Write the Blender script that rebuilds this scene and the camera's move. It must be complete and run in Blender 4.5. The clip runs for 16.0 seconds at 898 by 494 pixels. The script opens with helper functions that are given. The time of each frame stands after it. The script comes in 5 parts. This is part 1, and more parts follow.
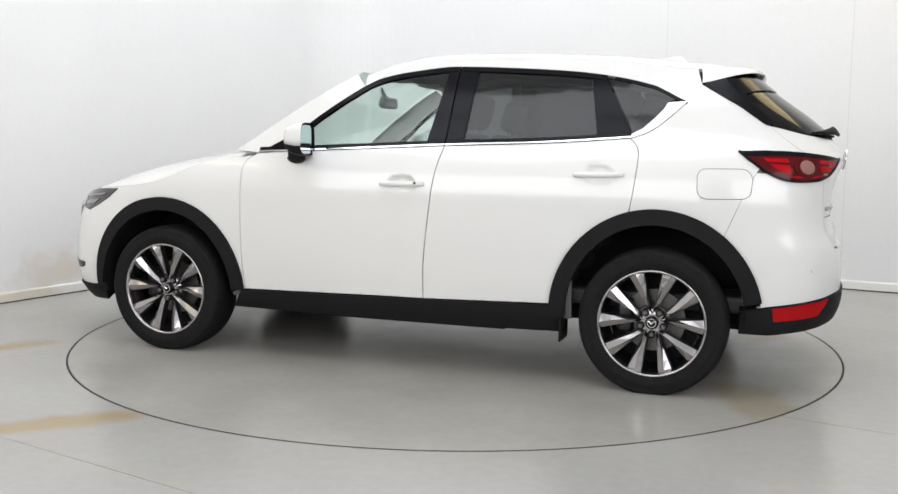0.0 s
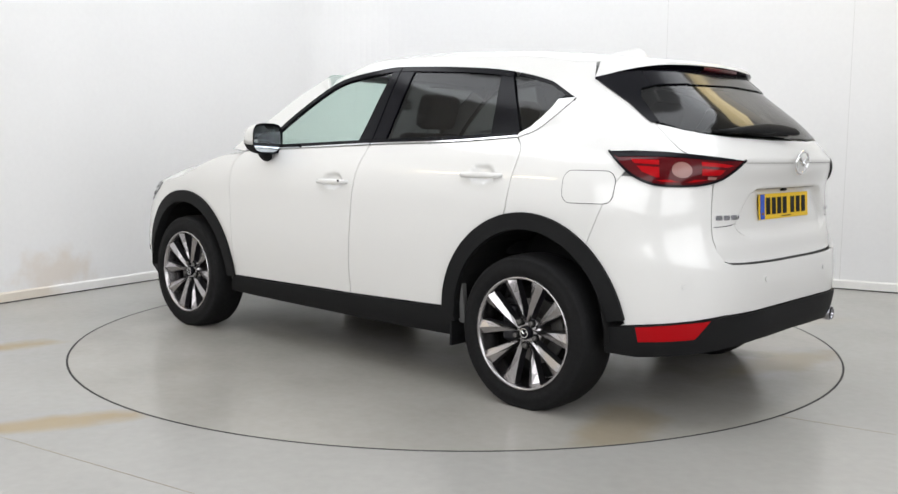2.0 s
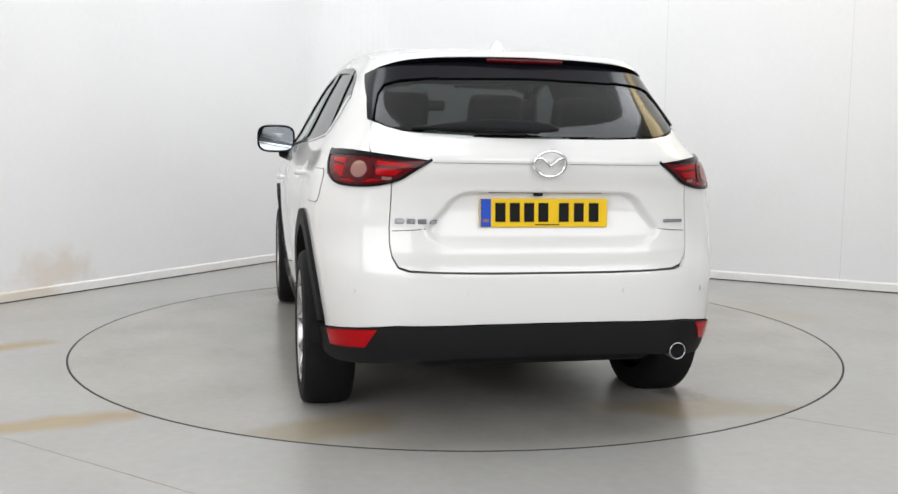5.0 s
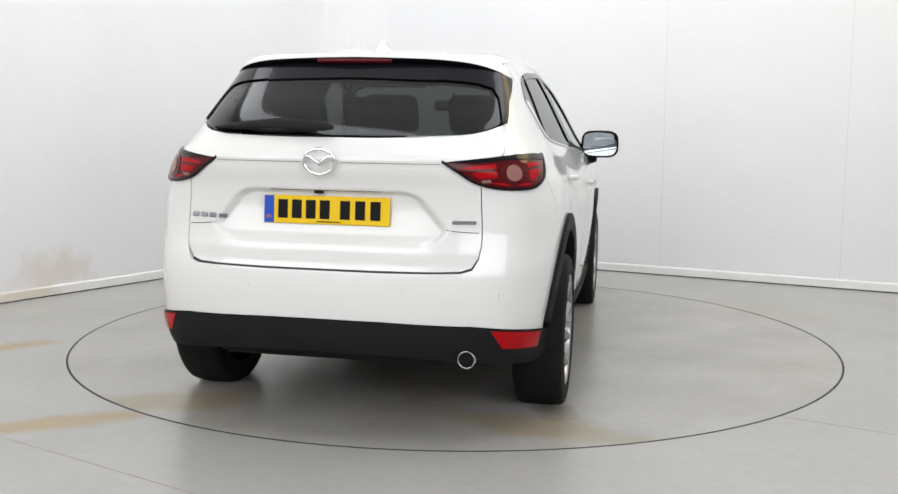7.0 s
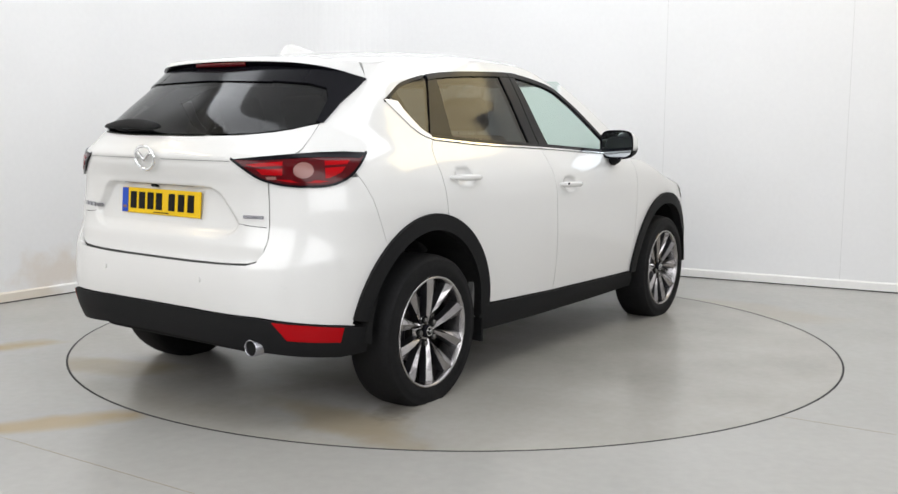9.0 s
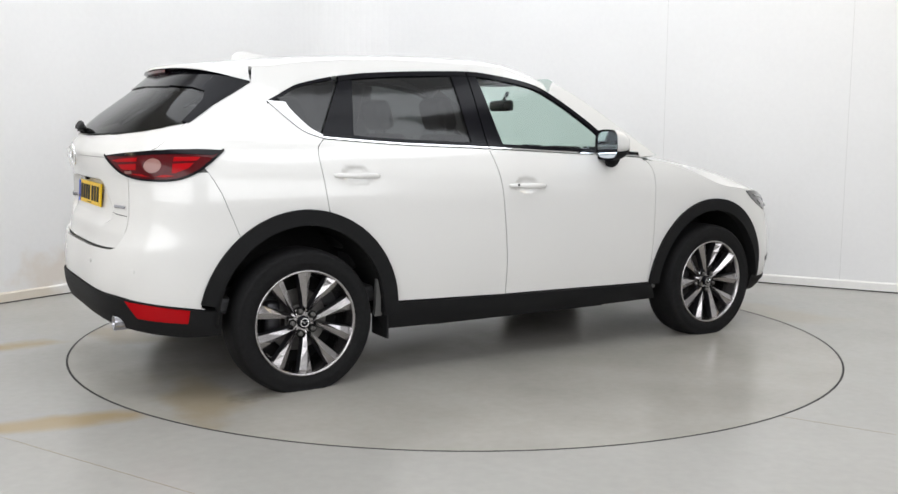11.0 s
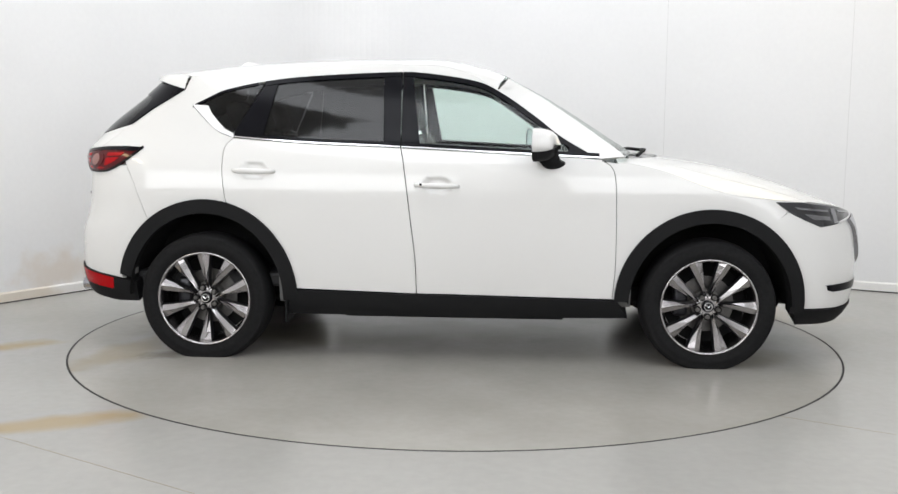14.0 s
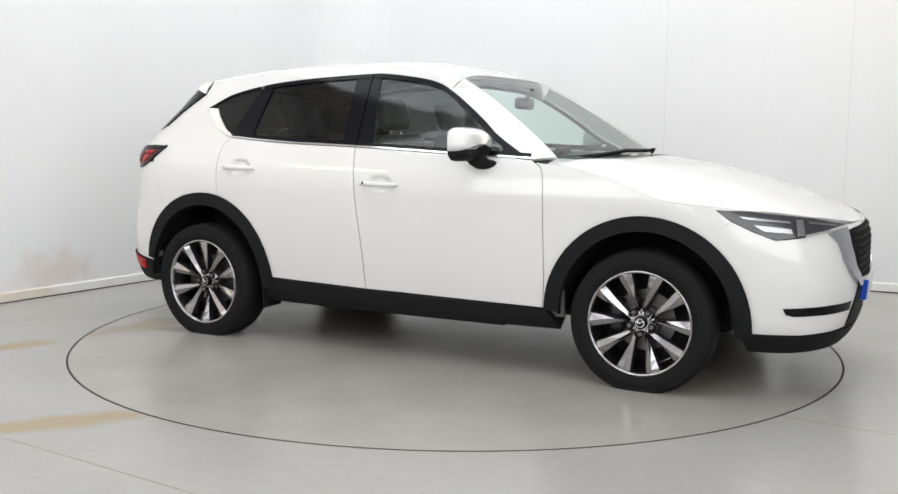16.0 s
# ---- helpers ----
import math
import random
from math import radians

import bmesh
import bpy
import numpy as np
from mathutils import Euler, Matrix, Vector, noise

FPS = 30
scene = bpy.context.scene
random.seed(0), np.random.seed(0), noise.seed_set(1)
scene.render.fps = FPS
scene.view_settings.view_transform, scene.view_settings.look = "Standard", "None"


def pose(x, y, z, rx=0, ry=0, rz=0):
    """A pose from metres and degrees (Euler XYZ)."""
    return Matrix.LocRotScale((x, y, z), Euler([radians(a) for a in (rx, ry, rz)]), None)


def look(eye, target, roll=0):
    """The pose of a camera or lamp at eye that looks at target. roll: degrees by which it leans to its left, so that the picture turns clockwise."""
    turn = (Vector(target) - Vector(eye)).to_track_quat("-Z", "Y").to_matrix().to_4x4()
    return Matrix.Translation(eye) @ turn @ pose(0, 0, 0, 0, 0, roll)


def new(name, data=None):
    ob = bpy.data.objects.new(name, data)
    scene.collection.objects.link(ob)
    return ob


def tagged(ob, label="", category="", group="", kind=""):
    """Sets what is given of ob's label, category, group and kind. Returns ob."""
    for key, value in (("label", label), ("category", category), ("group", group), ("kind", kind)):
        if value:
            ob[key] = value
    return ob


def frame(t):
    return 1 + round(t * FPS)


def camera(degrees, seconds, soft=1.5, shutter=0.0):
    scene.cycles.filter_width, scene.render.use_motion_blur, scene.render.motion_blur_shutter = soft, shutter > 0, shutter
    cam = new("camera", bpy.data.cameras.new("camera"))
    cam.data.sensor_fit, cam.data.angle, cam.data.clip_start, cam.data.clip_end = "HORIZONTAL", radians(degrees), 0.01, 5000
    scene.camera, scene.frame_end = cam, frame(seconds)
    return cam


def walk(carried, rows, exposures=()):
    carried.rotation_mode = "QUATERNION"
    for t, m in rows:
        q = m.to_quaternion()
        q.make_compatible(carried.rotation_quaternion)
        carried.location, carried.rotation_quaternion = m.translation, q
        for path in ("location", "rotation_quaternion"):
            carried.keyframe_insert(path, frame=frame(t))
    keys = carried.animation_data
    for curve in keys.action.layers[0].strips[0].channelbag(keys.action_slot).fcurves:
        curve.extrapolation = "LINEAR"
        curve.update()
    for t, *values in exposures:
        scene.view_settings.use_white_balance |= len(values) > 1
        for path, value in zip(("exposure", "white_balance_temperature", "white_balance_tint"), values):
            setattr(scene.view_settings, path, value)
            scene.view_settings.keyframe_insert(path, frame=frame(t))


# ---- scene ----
# ---- camera: stands still on its stand ----
cam = camera(50.67, 16.0)
EYE = pose(0, -5.784, 1.205, 83.413, 0, 0.382) @ pose(0, 0, 0, 0, 0, 0.492)
walk(cam, [(0, EYE), (16, EYE)])

# ---- light ----
CORNER = Vector((-1.16, 4.24, 0))          # where the two studio walls meet
LEFT_DIR = Vector((-0.525, -0.851, 0)).normalized()
RIGHT_DIR = Vector((0.881, -0.472, 0)).normalized()
ROOM_TOP = 4.2
scene.view_settings.exposure = 0.0

world = bpy.data.worlds.new("studio_world")
world.use_nodes = True
world.node_tree.nodes["Background"].inputs[0].default_value = (0.8, 0.85, 1, 1)
world.node_tree.nodes["Background"].inputs[1].default_value = 0.05
scene.world = world


def area(name, eye, target, sx, sy, watts, colour):
    lamp = bpy.data.lights.new(name, "AREA")
    lamp.shape, lamp.size, lamp.size_y, lamp.energy, lamp.color = "RECTANGLE", sx, sy, watts, colour
    ob = new(name, lamp)
    ob.matrix_world = look(eye, target)
    return ob


# two unseen fill lamps, added behind the camera to brighten upright faces
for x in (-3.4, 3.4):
    area("added_fill_lamp", (x, -6.6, 2.9), (x * 0.2, 0.6, 0.9), 5.5, 3.0, 175, (0.962, 0.972, 0.993))
WARM_LEFT = area("strip_lamp", (-4.3, -1.7, 3.4), (0, 0, 0.8), 1.6, 0.16, 14, (1.0, 0.80, 0.45))
WARM_RIGHT = area("warm_lamp", (3.5, 1.2, 4.0), (0.5, -0.2, 0.5), 2.2, 1.2, 30, (1.0, 0.80, 0.42))

# ---- materials ----


def mat(name, colour, rough=0.5, metal=0.0, coat=0.0, grain=0.0, scale=40.0, bump=0.0, stain=0.0, stain_scale=1.5, spec=0.5):
    """A plain surface with grain at a fine and stains at a coarse scale."""
    m = bpy.data.materials.new(name)
    m.use_nodes = True
    nt = m.node_tree
    b = nt.nodes["Principled BSDF"]
    b.inputs["Base Color"].default_value = (*colour, 1)
    b.inputs["Roughness"].default_value = rough
    b.inputs["Metallic"].default_value = metal
    b.inputs["Coat Weight"].default_value = coat
    b.inputs["Coat Roughness"].default_value = 0.04
    b.inputs["Specular IOR Level"].default_value = spec
    if grain or stain or bump:
        tc = nt.nodes.new("ShaderNodeTexCoord")
        fine = nt.nodes.new("ShaderNodeTexNoise")
        fine.inputs["Scale"].default_value, fine.inputs["Detail"].default_value = scale, 6
        wide = nt.nodes.new("ShaderNodeTexNoise")
        wide.inputs["Scale"].default_value, wide.inputs["Detail"].default_value = stain_scale, 4
        for n in (fine, wide):
            nt.links.new(tc.outputs["Object"], n.inputs["Vector"])
        last = None
        for n, amount in ((fine, grain), (wide, stain)):
            ramp = nt.nodes.new("ShaderNodeMapRange")
            ramp.inputs[1].default_value, ramp.inputs[2].default_value = 0.3, 0.7
            ramp.inputs[3].default_value, ramp.inputs[4].default_value = 1 - amount, 1 + amount
            nt.links.new(n.outputs["Fac"], ramp.inputs[0])
            if last is None:
                last = ramp.outputs[0]
            else:
                mul = nt.nodes.new("ShaderNodeMath")
                mul.operation = "MULTIPLY"
                nt.links.new(last, mul.inputs[0])
                nt.links.new(ramp.outputs[0], mul.inputs[1])
                last = mul.outputs[0]
        sc = nt.nodes.new("ShaderNodeVectorMath")
        sc.operation = "SCALE"
        sc.inputs[0].default_value = colour
        nt.links.new(last, sc.inputs["Scale"])
        nt.links.new(sc.outputs[0], b.inputs["Base Color"])
        if bump:
            bp = nt.nodes.new("ShaderNodeBump")
            bp.inputs["Strength"].default_value, bp.inputs["Distance"].default_value = bump, 0.002
            nt.links.new(fine.outputs["Fac"], bp.inputs["Height"])
            nt.links.new(bp.outputs[0], b.inputs["Normal"])
    return m


def pane(name, tint, gloss=1.0):
    """Thin tinted glass: lets light straight through, mirrors more at a slant."""
    m = bpy.data.materials.new(name)
    m.use_nodes = True
    nt = m.node_tree
    nt.nodes.remove(nt.nodes["Principled BSDF"])
    out = nt.nodes["Material Output"]
    clear = nt.nodes.new("ShaderNodeBsdfTransparent")
    clear.inputs[0].default_value = (*tint, 1)
    shine = nt.nodes.new("ShaderNodeBsdfGlossy")
    shine.inputs["Roughness"].default_value = 0.07
    slant = nt.nodes.new("ShaderNodeLayerWeight")
    slant.inputs[0].default_value = 0.5
    power = nt.nodes.new("ShaderNodeMath")
    power.operation = "POWER"
    power.inputs[1].default_value = 5.0
    nt.links.new(slant.outputs["Facing"], power.inputs[0])
    fres = nt.nodes.new("ShaderNodeMath")
    fres.operation = "MULTIPLY_ADD"
    fres.inputs[1].default_value, fres.inputs[2].default_value = 0.85, 0.04
    nt.links.new(power.outputs[0], fres.inputs[0])
    mix = nt.nodes.new("ShaderNodeMixShader")
    nt.links.new(fres.outputs[0], mix.inputs[0])
    nt.links.new(clear.outputs[0], mix.inputs[1])
    nt.links.new(shine.outputs[0], mix.inputs[2])
    nt.links.new(mix.outputs[0], out.inputs[0])
    return m


PAINT = mat("white_pearl_paint", (0.70, 0.695, 0.68), 0.32, coat=1.0, grain=0.02, scale=400, spec=0.4)
CLADDING = mat("black_textured_plastic", (0.010, 0.0102, 0.0108), 0.66, grain=0.15, scale=300, bump=0.15, spec=0.14)
GLOSSBLACK = mat("gloss_black_trim", (0.005, 0.005, 0.007), 0.14, spec=0.11, grain=0.05, scale=200)
LINER = mat("dark_gap_liner", (0.014, 0.014, 0.014), 0.9, spec=0.1)
SEAMLINER = mat("grey_seam_liner", (0.15, 0.15, 0.147), 0.9, spec=0.1)
RUBBER = mat("tyre_rubber", (0.009, 0.009, 0.0095), 0.72, grain=0.2, scale=60, bump=0.15, spec=0.14)
CHROME = mat("chrome", (0.85, 0.85, 0.86), 0.08, 1.0)
SATIN = mat("satin_silver", (0.82, 0.82, 0.83), 0.42, 0.9)
ALLOY = mat("machined_alloy", (0.40, 0.385, 0.39), 0.24, 1.0, grain=0.06, scale=120)
ALLOY_DARK = mat("dark_grey_alloy", (0.05, 0.05, 0.055), 0.35, 0.8)
STEEL = mat("brake_steel", (0.16, 0.155, 0.15), 0.45, 1.0, grain=0.1, scale=90)
RED = mat("red_lamp_lens", (0.36, 0.003, 0.006), 0.12, coat=0.0, spec=0.12)
DEEPRED = mat("deep_red_lamp", (0.075, 0.002, 0.004), 0.10, coat=0.0, spec=0.25)
LENSGREY = mat("clear_lamp_reflector", (0.26, 0.12, 0.105), 0.25, 0.0, coat=0.1)
LAMPDARK = mat("headlamp_housing", (0.035, 0.035, 0.038), 0.15, 0.2, coat=0.4)
LAMPBRIGHT = mat("headlamp_reflector", (0.30, 0.30, 0.31), 0.2, 0.9, coat=0.5)
PLATE = mat("yellow_plate", (0.78, 0.50, 0.008), 0.4, spec=0.2)
PLATEBLUE = mat("blue_plate_band", (0.015, 0.07, 0.45), 0.4, spec=0.2)
INK = mat("plate_black", (0.008, 0.008, 0.008), 0.5, spec=0.1)
SEAT = mat("black_seat_leather", (0.022, 0.022, 0.023), 0.5, grain=0.15, scale=80, bump=0.1)
TRIM = mat("dark_cabin_plastic", (0.03, 0.03, 0.032), 0.6, grain=0.1, scale=100)
HEADLINER = mat("grey_headlining", (0.45, 0.45, 0.43), 0.9, grain=0.05, scale=200)
MIRROR = mat("mirror_glass", (0.75, 0.8, 0.85), 0.01, 1.0)
CLEAR = pane("green_tinted_glass", (0.80, 0.90, 0.86))
PRIVACY = pane("privacy_glass", (0.065, 0.066, 0.068))
# chrome with the grey of a mirrored dark floor put into its colour
CHROME_DARKENED = mat("darkened_chrome", (0.42, 0.42, 0.45), 0.16, 1.0)
PLATEWHITE = mat("white_plate", (0.6, 0.6, 0.58), 0.35)
JOINT = mat("floor_joint_filler", (0.25, 0.21, 0.155), 0.7, grain=0.2, scale=60)
WALLPAINT = mat("white_wall_paint", (0.80, 0.80, 0.80), 0.75, grain=0.01, scale=30, stain=0.02, stain_scale=0.8)
SKIRT = mat("white_skirting_paint", (0.82, 0.81, 0.79), 0.45, grain=0.02, scale=25)
FLOOR = mat("grey_painted_floor", (0.37, 0.362, 0.345), 0.26, grain=0.03, scale=20, stain=0.05, stain_scale=1.2, bump=0.03)
DISC = mat("grey_turntable_paint", (0.36, 0.345, 0.318), 0.25, grain=0.03, scale=22, stain=0.09, stain_scale=1.6, bump=0.03)
SEAM = mat("wall_joint", (0.62, 0.62, 0.61), 0.8)


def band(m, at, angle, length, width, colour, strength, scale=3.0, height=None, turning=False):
    """Adds a patch with its own ragged outline to a material, ochre for wear and also darker browns: a soft strip at a
    place in the room, or on the turning disc.
    """
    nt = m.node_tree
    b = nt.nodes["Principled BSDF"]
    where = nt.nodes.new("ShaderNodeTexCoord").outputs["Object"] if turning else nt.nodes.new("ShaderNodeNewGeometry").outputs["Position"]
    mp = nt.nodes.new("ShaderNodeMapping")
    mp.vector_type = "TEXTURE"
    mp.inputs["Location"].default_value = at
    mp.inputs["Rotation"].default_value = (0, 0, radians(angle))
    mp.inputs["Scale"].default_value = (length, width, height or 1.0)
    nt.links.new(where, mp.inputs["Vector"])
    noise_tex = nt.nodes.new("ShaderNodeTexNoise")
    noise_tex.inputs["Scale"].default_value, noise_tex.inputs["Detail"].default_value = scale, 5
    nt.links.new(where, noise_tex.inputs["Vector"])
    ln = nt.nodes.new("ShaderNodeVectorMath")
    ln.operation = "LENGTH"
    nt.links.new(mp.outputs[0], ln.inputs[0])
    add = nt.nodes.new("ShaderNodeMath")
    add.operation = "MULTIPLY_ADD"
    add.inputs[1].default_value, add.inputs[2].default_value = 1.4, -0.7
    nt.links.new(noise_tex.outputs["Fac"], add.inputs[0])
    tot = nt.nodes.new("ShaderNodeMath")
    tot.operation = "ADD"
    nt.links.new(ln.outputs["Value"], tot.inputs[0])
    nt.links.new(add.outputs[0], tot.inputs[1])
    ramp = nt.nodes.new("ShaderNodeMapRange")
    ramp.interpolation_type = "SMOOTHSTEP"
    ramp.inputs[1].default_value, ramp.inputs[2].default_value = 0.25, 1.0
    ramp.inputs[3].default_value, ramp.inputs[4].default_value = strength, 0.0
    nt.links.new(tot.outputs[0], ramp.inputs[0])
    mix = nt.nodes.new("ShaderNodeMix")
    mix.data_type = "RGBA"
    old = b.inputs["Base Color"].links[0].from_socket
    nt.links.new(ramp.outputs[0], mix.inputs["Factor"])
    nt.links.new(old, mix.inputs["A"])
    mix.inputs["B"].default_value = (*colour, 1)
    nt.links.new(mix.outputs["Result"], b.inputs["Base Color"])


band(FLOOR, (-2.75, -0.70, 0), 40, 0.75, 0.17, (0.34, 0.24, 0.10), 0.75)
band(FLOOR, (-1.85, -2.02, 0), 26, 0.72, 0.15, (0.34, 0.24, 0.10), 0.75)
band(FLOOR, (1.9, 0.9, 0), -30, 1.2, 0.5, (0.36, 0.30, 0.22), 0.35, 2.0)
band(DISC, (-1.80, -0.72, 0), 78, 0.62, 0.22, (0.29, 0.225, 0.125), 0.6, 3.0, turning=True)
band(DISC, (-1.78, 0.92, 0), 108, 0.58, 0.22, (0.29, 0.225, 0.125), 0.55, 3.0, turning=True)
# small darker brown patch behind the right rear wheel
band(DISC, (-1.55, -0.75, 0), 20, 0.20, 0.12, (0.12, 0.10, 0.075), 0.6, 9.0, turning=True)
# broad darker brown patch on the disc beneath the car, turning with it
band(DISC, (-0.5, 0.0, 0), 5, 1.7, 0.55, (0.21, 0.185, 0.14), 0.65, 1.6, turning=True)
band(DISC, (1.5, -0.5, 0), 30, 0.5, 0.35, (0.26, 0.22, 0.15), 0.5, 2.0, turning=True)
band(WALLPAINT, (-3.02, 1.25, 0.18), 58, 0.45, 0.3, (0.62, 0.50, 0.37), 0.42, 7.0, 0.2)
band(SKIRT, (-3.15, 1.02, 0.03), 58, 0.5, 0.3, (0.58, 0.47, 0.32), 0.5, 6.0, 0.2)
CEILING = mat("white_ceiling", (0.75, 0.75, 0.75), 0.9, grain=0.02)
GLOW = bpy.data.materials.new("lamp_glow")
GLOW.use_nodes = True
GLOW.node_tree.nodes["Principled BSDF"].inputs["Emission Color"].default_value = (0.918, 0.95, 1.0, 1)
GLOW.node_tree.nodes["Principled BSDF"].inputs["Emission Strength"].default_value = 3.6
GLOW_SOFT = GLOW.copy()
GLOW_SOFT.name = "soft_lamp_glow"
GLOW_SOFT.node_tree.nodes["Principled BSDF"].inputs["Emission Strength"].default_value = 0.48
GROOVE = mat("dark_groove", (0.02, 0.02, 0.02), 0.9)

# ---- mesh helpers ----


def part(name, bm, material, parent, label="", smooth=False):
    """Links a bmesh as one mesh object under a thing or part."""
    me = bpy.data.meshes.new(name)
    bm.to_mesh(me)
    bm.free()
    me.materials.append(material)
    if smooth:
        me.polygons.foreach_set("use_smooth", [True] * len(me.polygons))
    ob = new(name, me)
    if parent:
        ob.parent = parent
    return tagged(ob, label)


def box(sx, sy, sz, at=(0, 0, 0), bevel=0.0, m=None, bm=None, seg=2):
    """A bevelled box, added to bm."""
    bm = bm or bmesh.new()
    base = (m or Matrix()) @ Matrix.Translation(at) @ Matrix.Diagonal((sx, sy, sz, 1))
    got = bmesh.ops.create_cube(bm, size=1, matrix=base)["verts"]
    if bevel:
        edges = list({e for v in got for e in v.link_edges})
        bmesh.ops.bevel(bm, geom=edges, offset=bevel, segments=seg, profile=0.5, affect="EDGES")
    return bm


def lathe(profile, n=48, bm=None, m=None):
    """Turns (radius, y) pairs about the y axis."""
    bm = bm or bmesh.new()
    m = m or Matrix()
    rings = []
    for r, y in profile:
        rings.append([bm.verts.new(m @ Vector((r * math.cos(2 * math.pi * k / n), y, r * math.sin(2 * math.pi * k / n)))) for k in range(n)])
    for a, b in zip(rings, rings[1:]):
        for k in range(n):
            bm.faces.new((a[k], b[k], b[(k + 1) % n], a[(k + 1) % n]))
    return bm


def tube(points, radius, bm=None, n=10):
    """A round bar along points."""
    bm = bm or bmesh.new()
    pts = [Vector(p) for p in points]
    rings = []
    for i, p in enumerate(pts):
        d = (pts[min(i + 1, len(pts) - 1)] - pts[max(i - 1, 0)]).normalized()
        q = d.to_track_quat("Z", "Y")
        rings.append([bm.verts.new(p + q @ Vector((radius * math.cos(2 * math.pi * k / n), radius * math.sin(2 * math.pi * k / n), 0))) for k in range(n)])
    for a, b in zip(rings, rings[1:]):
        for k in range(n):
            bm.faces.new((a[k], a[(k + 1) % n], b[(k + 1) % n], b[k]))
    bm.faces.new(rings[0][::-1])
    bm.faces.new(rings[-1])
    return bm


def herm(t, pts):
    """A smooth curve through (t, value) pairs."""
    p = np.array(pts, float)
    xs, ys = p[:, 0], p[:, 1]
    slope = np.gradient(ys, xs)
    t = np.clip(np.asarray(t, float), xs[0], xs[-1])
    i = np.clip(np.searchsorted(xs, t) - 1, 0, len(xs) - 2)
    h = xs[i + 1] - xs[i]
    u = (t - xs[i]) / h
    return ((2 * u**3 - 3 * u**2 + 1) * ys[i] + (u**3 - 2 * u**2 + u) * h * slope[i]
            + (3 * u**2 - 2 * u**3) * ys[i + 1] + (u**3 - u**2) * h * slope[i + 1])


def spline(pts, k=6):
    """A Catmull-Rom curve through 2D points, with k steps between them."""
    p = [np.array(q, float) for q in pts]
    p = [2 * p[0] - p[1], *p, 2 * p[-1] - p[-2]]
    out = []
    for a, b, c, d in zip(p, p[1:], p[2:], p[3:]):
        for j in range(k):
            u = j / k
            out.append(tuple(0.5 * (2 * b + (c - a) * u + (2 * a - 5 * b + 4 * c - d) * u * u + (3 * b - a - 3 * c + d) * u**3)))
    out.append(tuple(p[-2]))
    return out


def arc(cx, cz, rx, rz, a0, a1, n=24):
    return [(cx + rx * math.cos(radians(a0 + (a1 - a0) * k / n)), cz + rz * math.sin(radians(a0 + (a1 - a0) * k / n))) for k in range(n + 1)]


def inset(poly, d):
    """The closed 2D outline drawn in by d."""
    p = np.array(poly, float)
    area2 = np.sum(p[:, 0] * np.roll(p[:, 1], -1) - np.roll(p[:, 0], -1) * p[:, 1])
    sg = 1 if area2 > 0 else -1
    out = []
    n = len(p)
    for i in range(n):
        a, b, c = p[i - 1], p[i], p[(i + 1) % n]
        e1, e2 = b - a, c - b
        n1 = np.array((-e1[1], e1[0])) / (np.hypot(*e1) + 1e-9) * sg
        n2 = np.array((-e2[1], e2[0])) / (np.hypot(*e2) + 1e-9) * sg
        m = n1 + n2
        q = max(0.35, float(m @ m) / 2)
        out.append(tuple(b + m / q * d * 1.0 if q else b))
    return out


def clean(poly):
    out = []
    for q in poly:
        if not out or abs(q[0] - out[-1][0]) + abs(q[1] - out[-1][1]) > 1e-4:
            out.append(q)
    if abs(out[0][0] - out[-1][0]) + abs(out[0][1] - out[-1][1]) < 1e-4:
        out.pop()
    return out


def normals_of(f, a, b, e=0.004):
    da = f(a + e, b) - f(a - e, b)
    db = f(a, b + e) - f(a, b - e)
    n = np.cross(da, db)
    return n / (np.linalg.norm(n, axis=1, keepdims=True) + 1e-12)


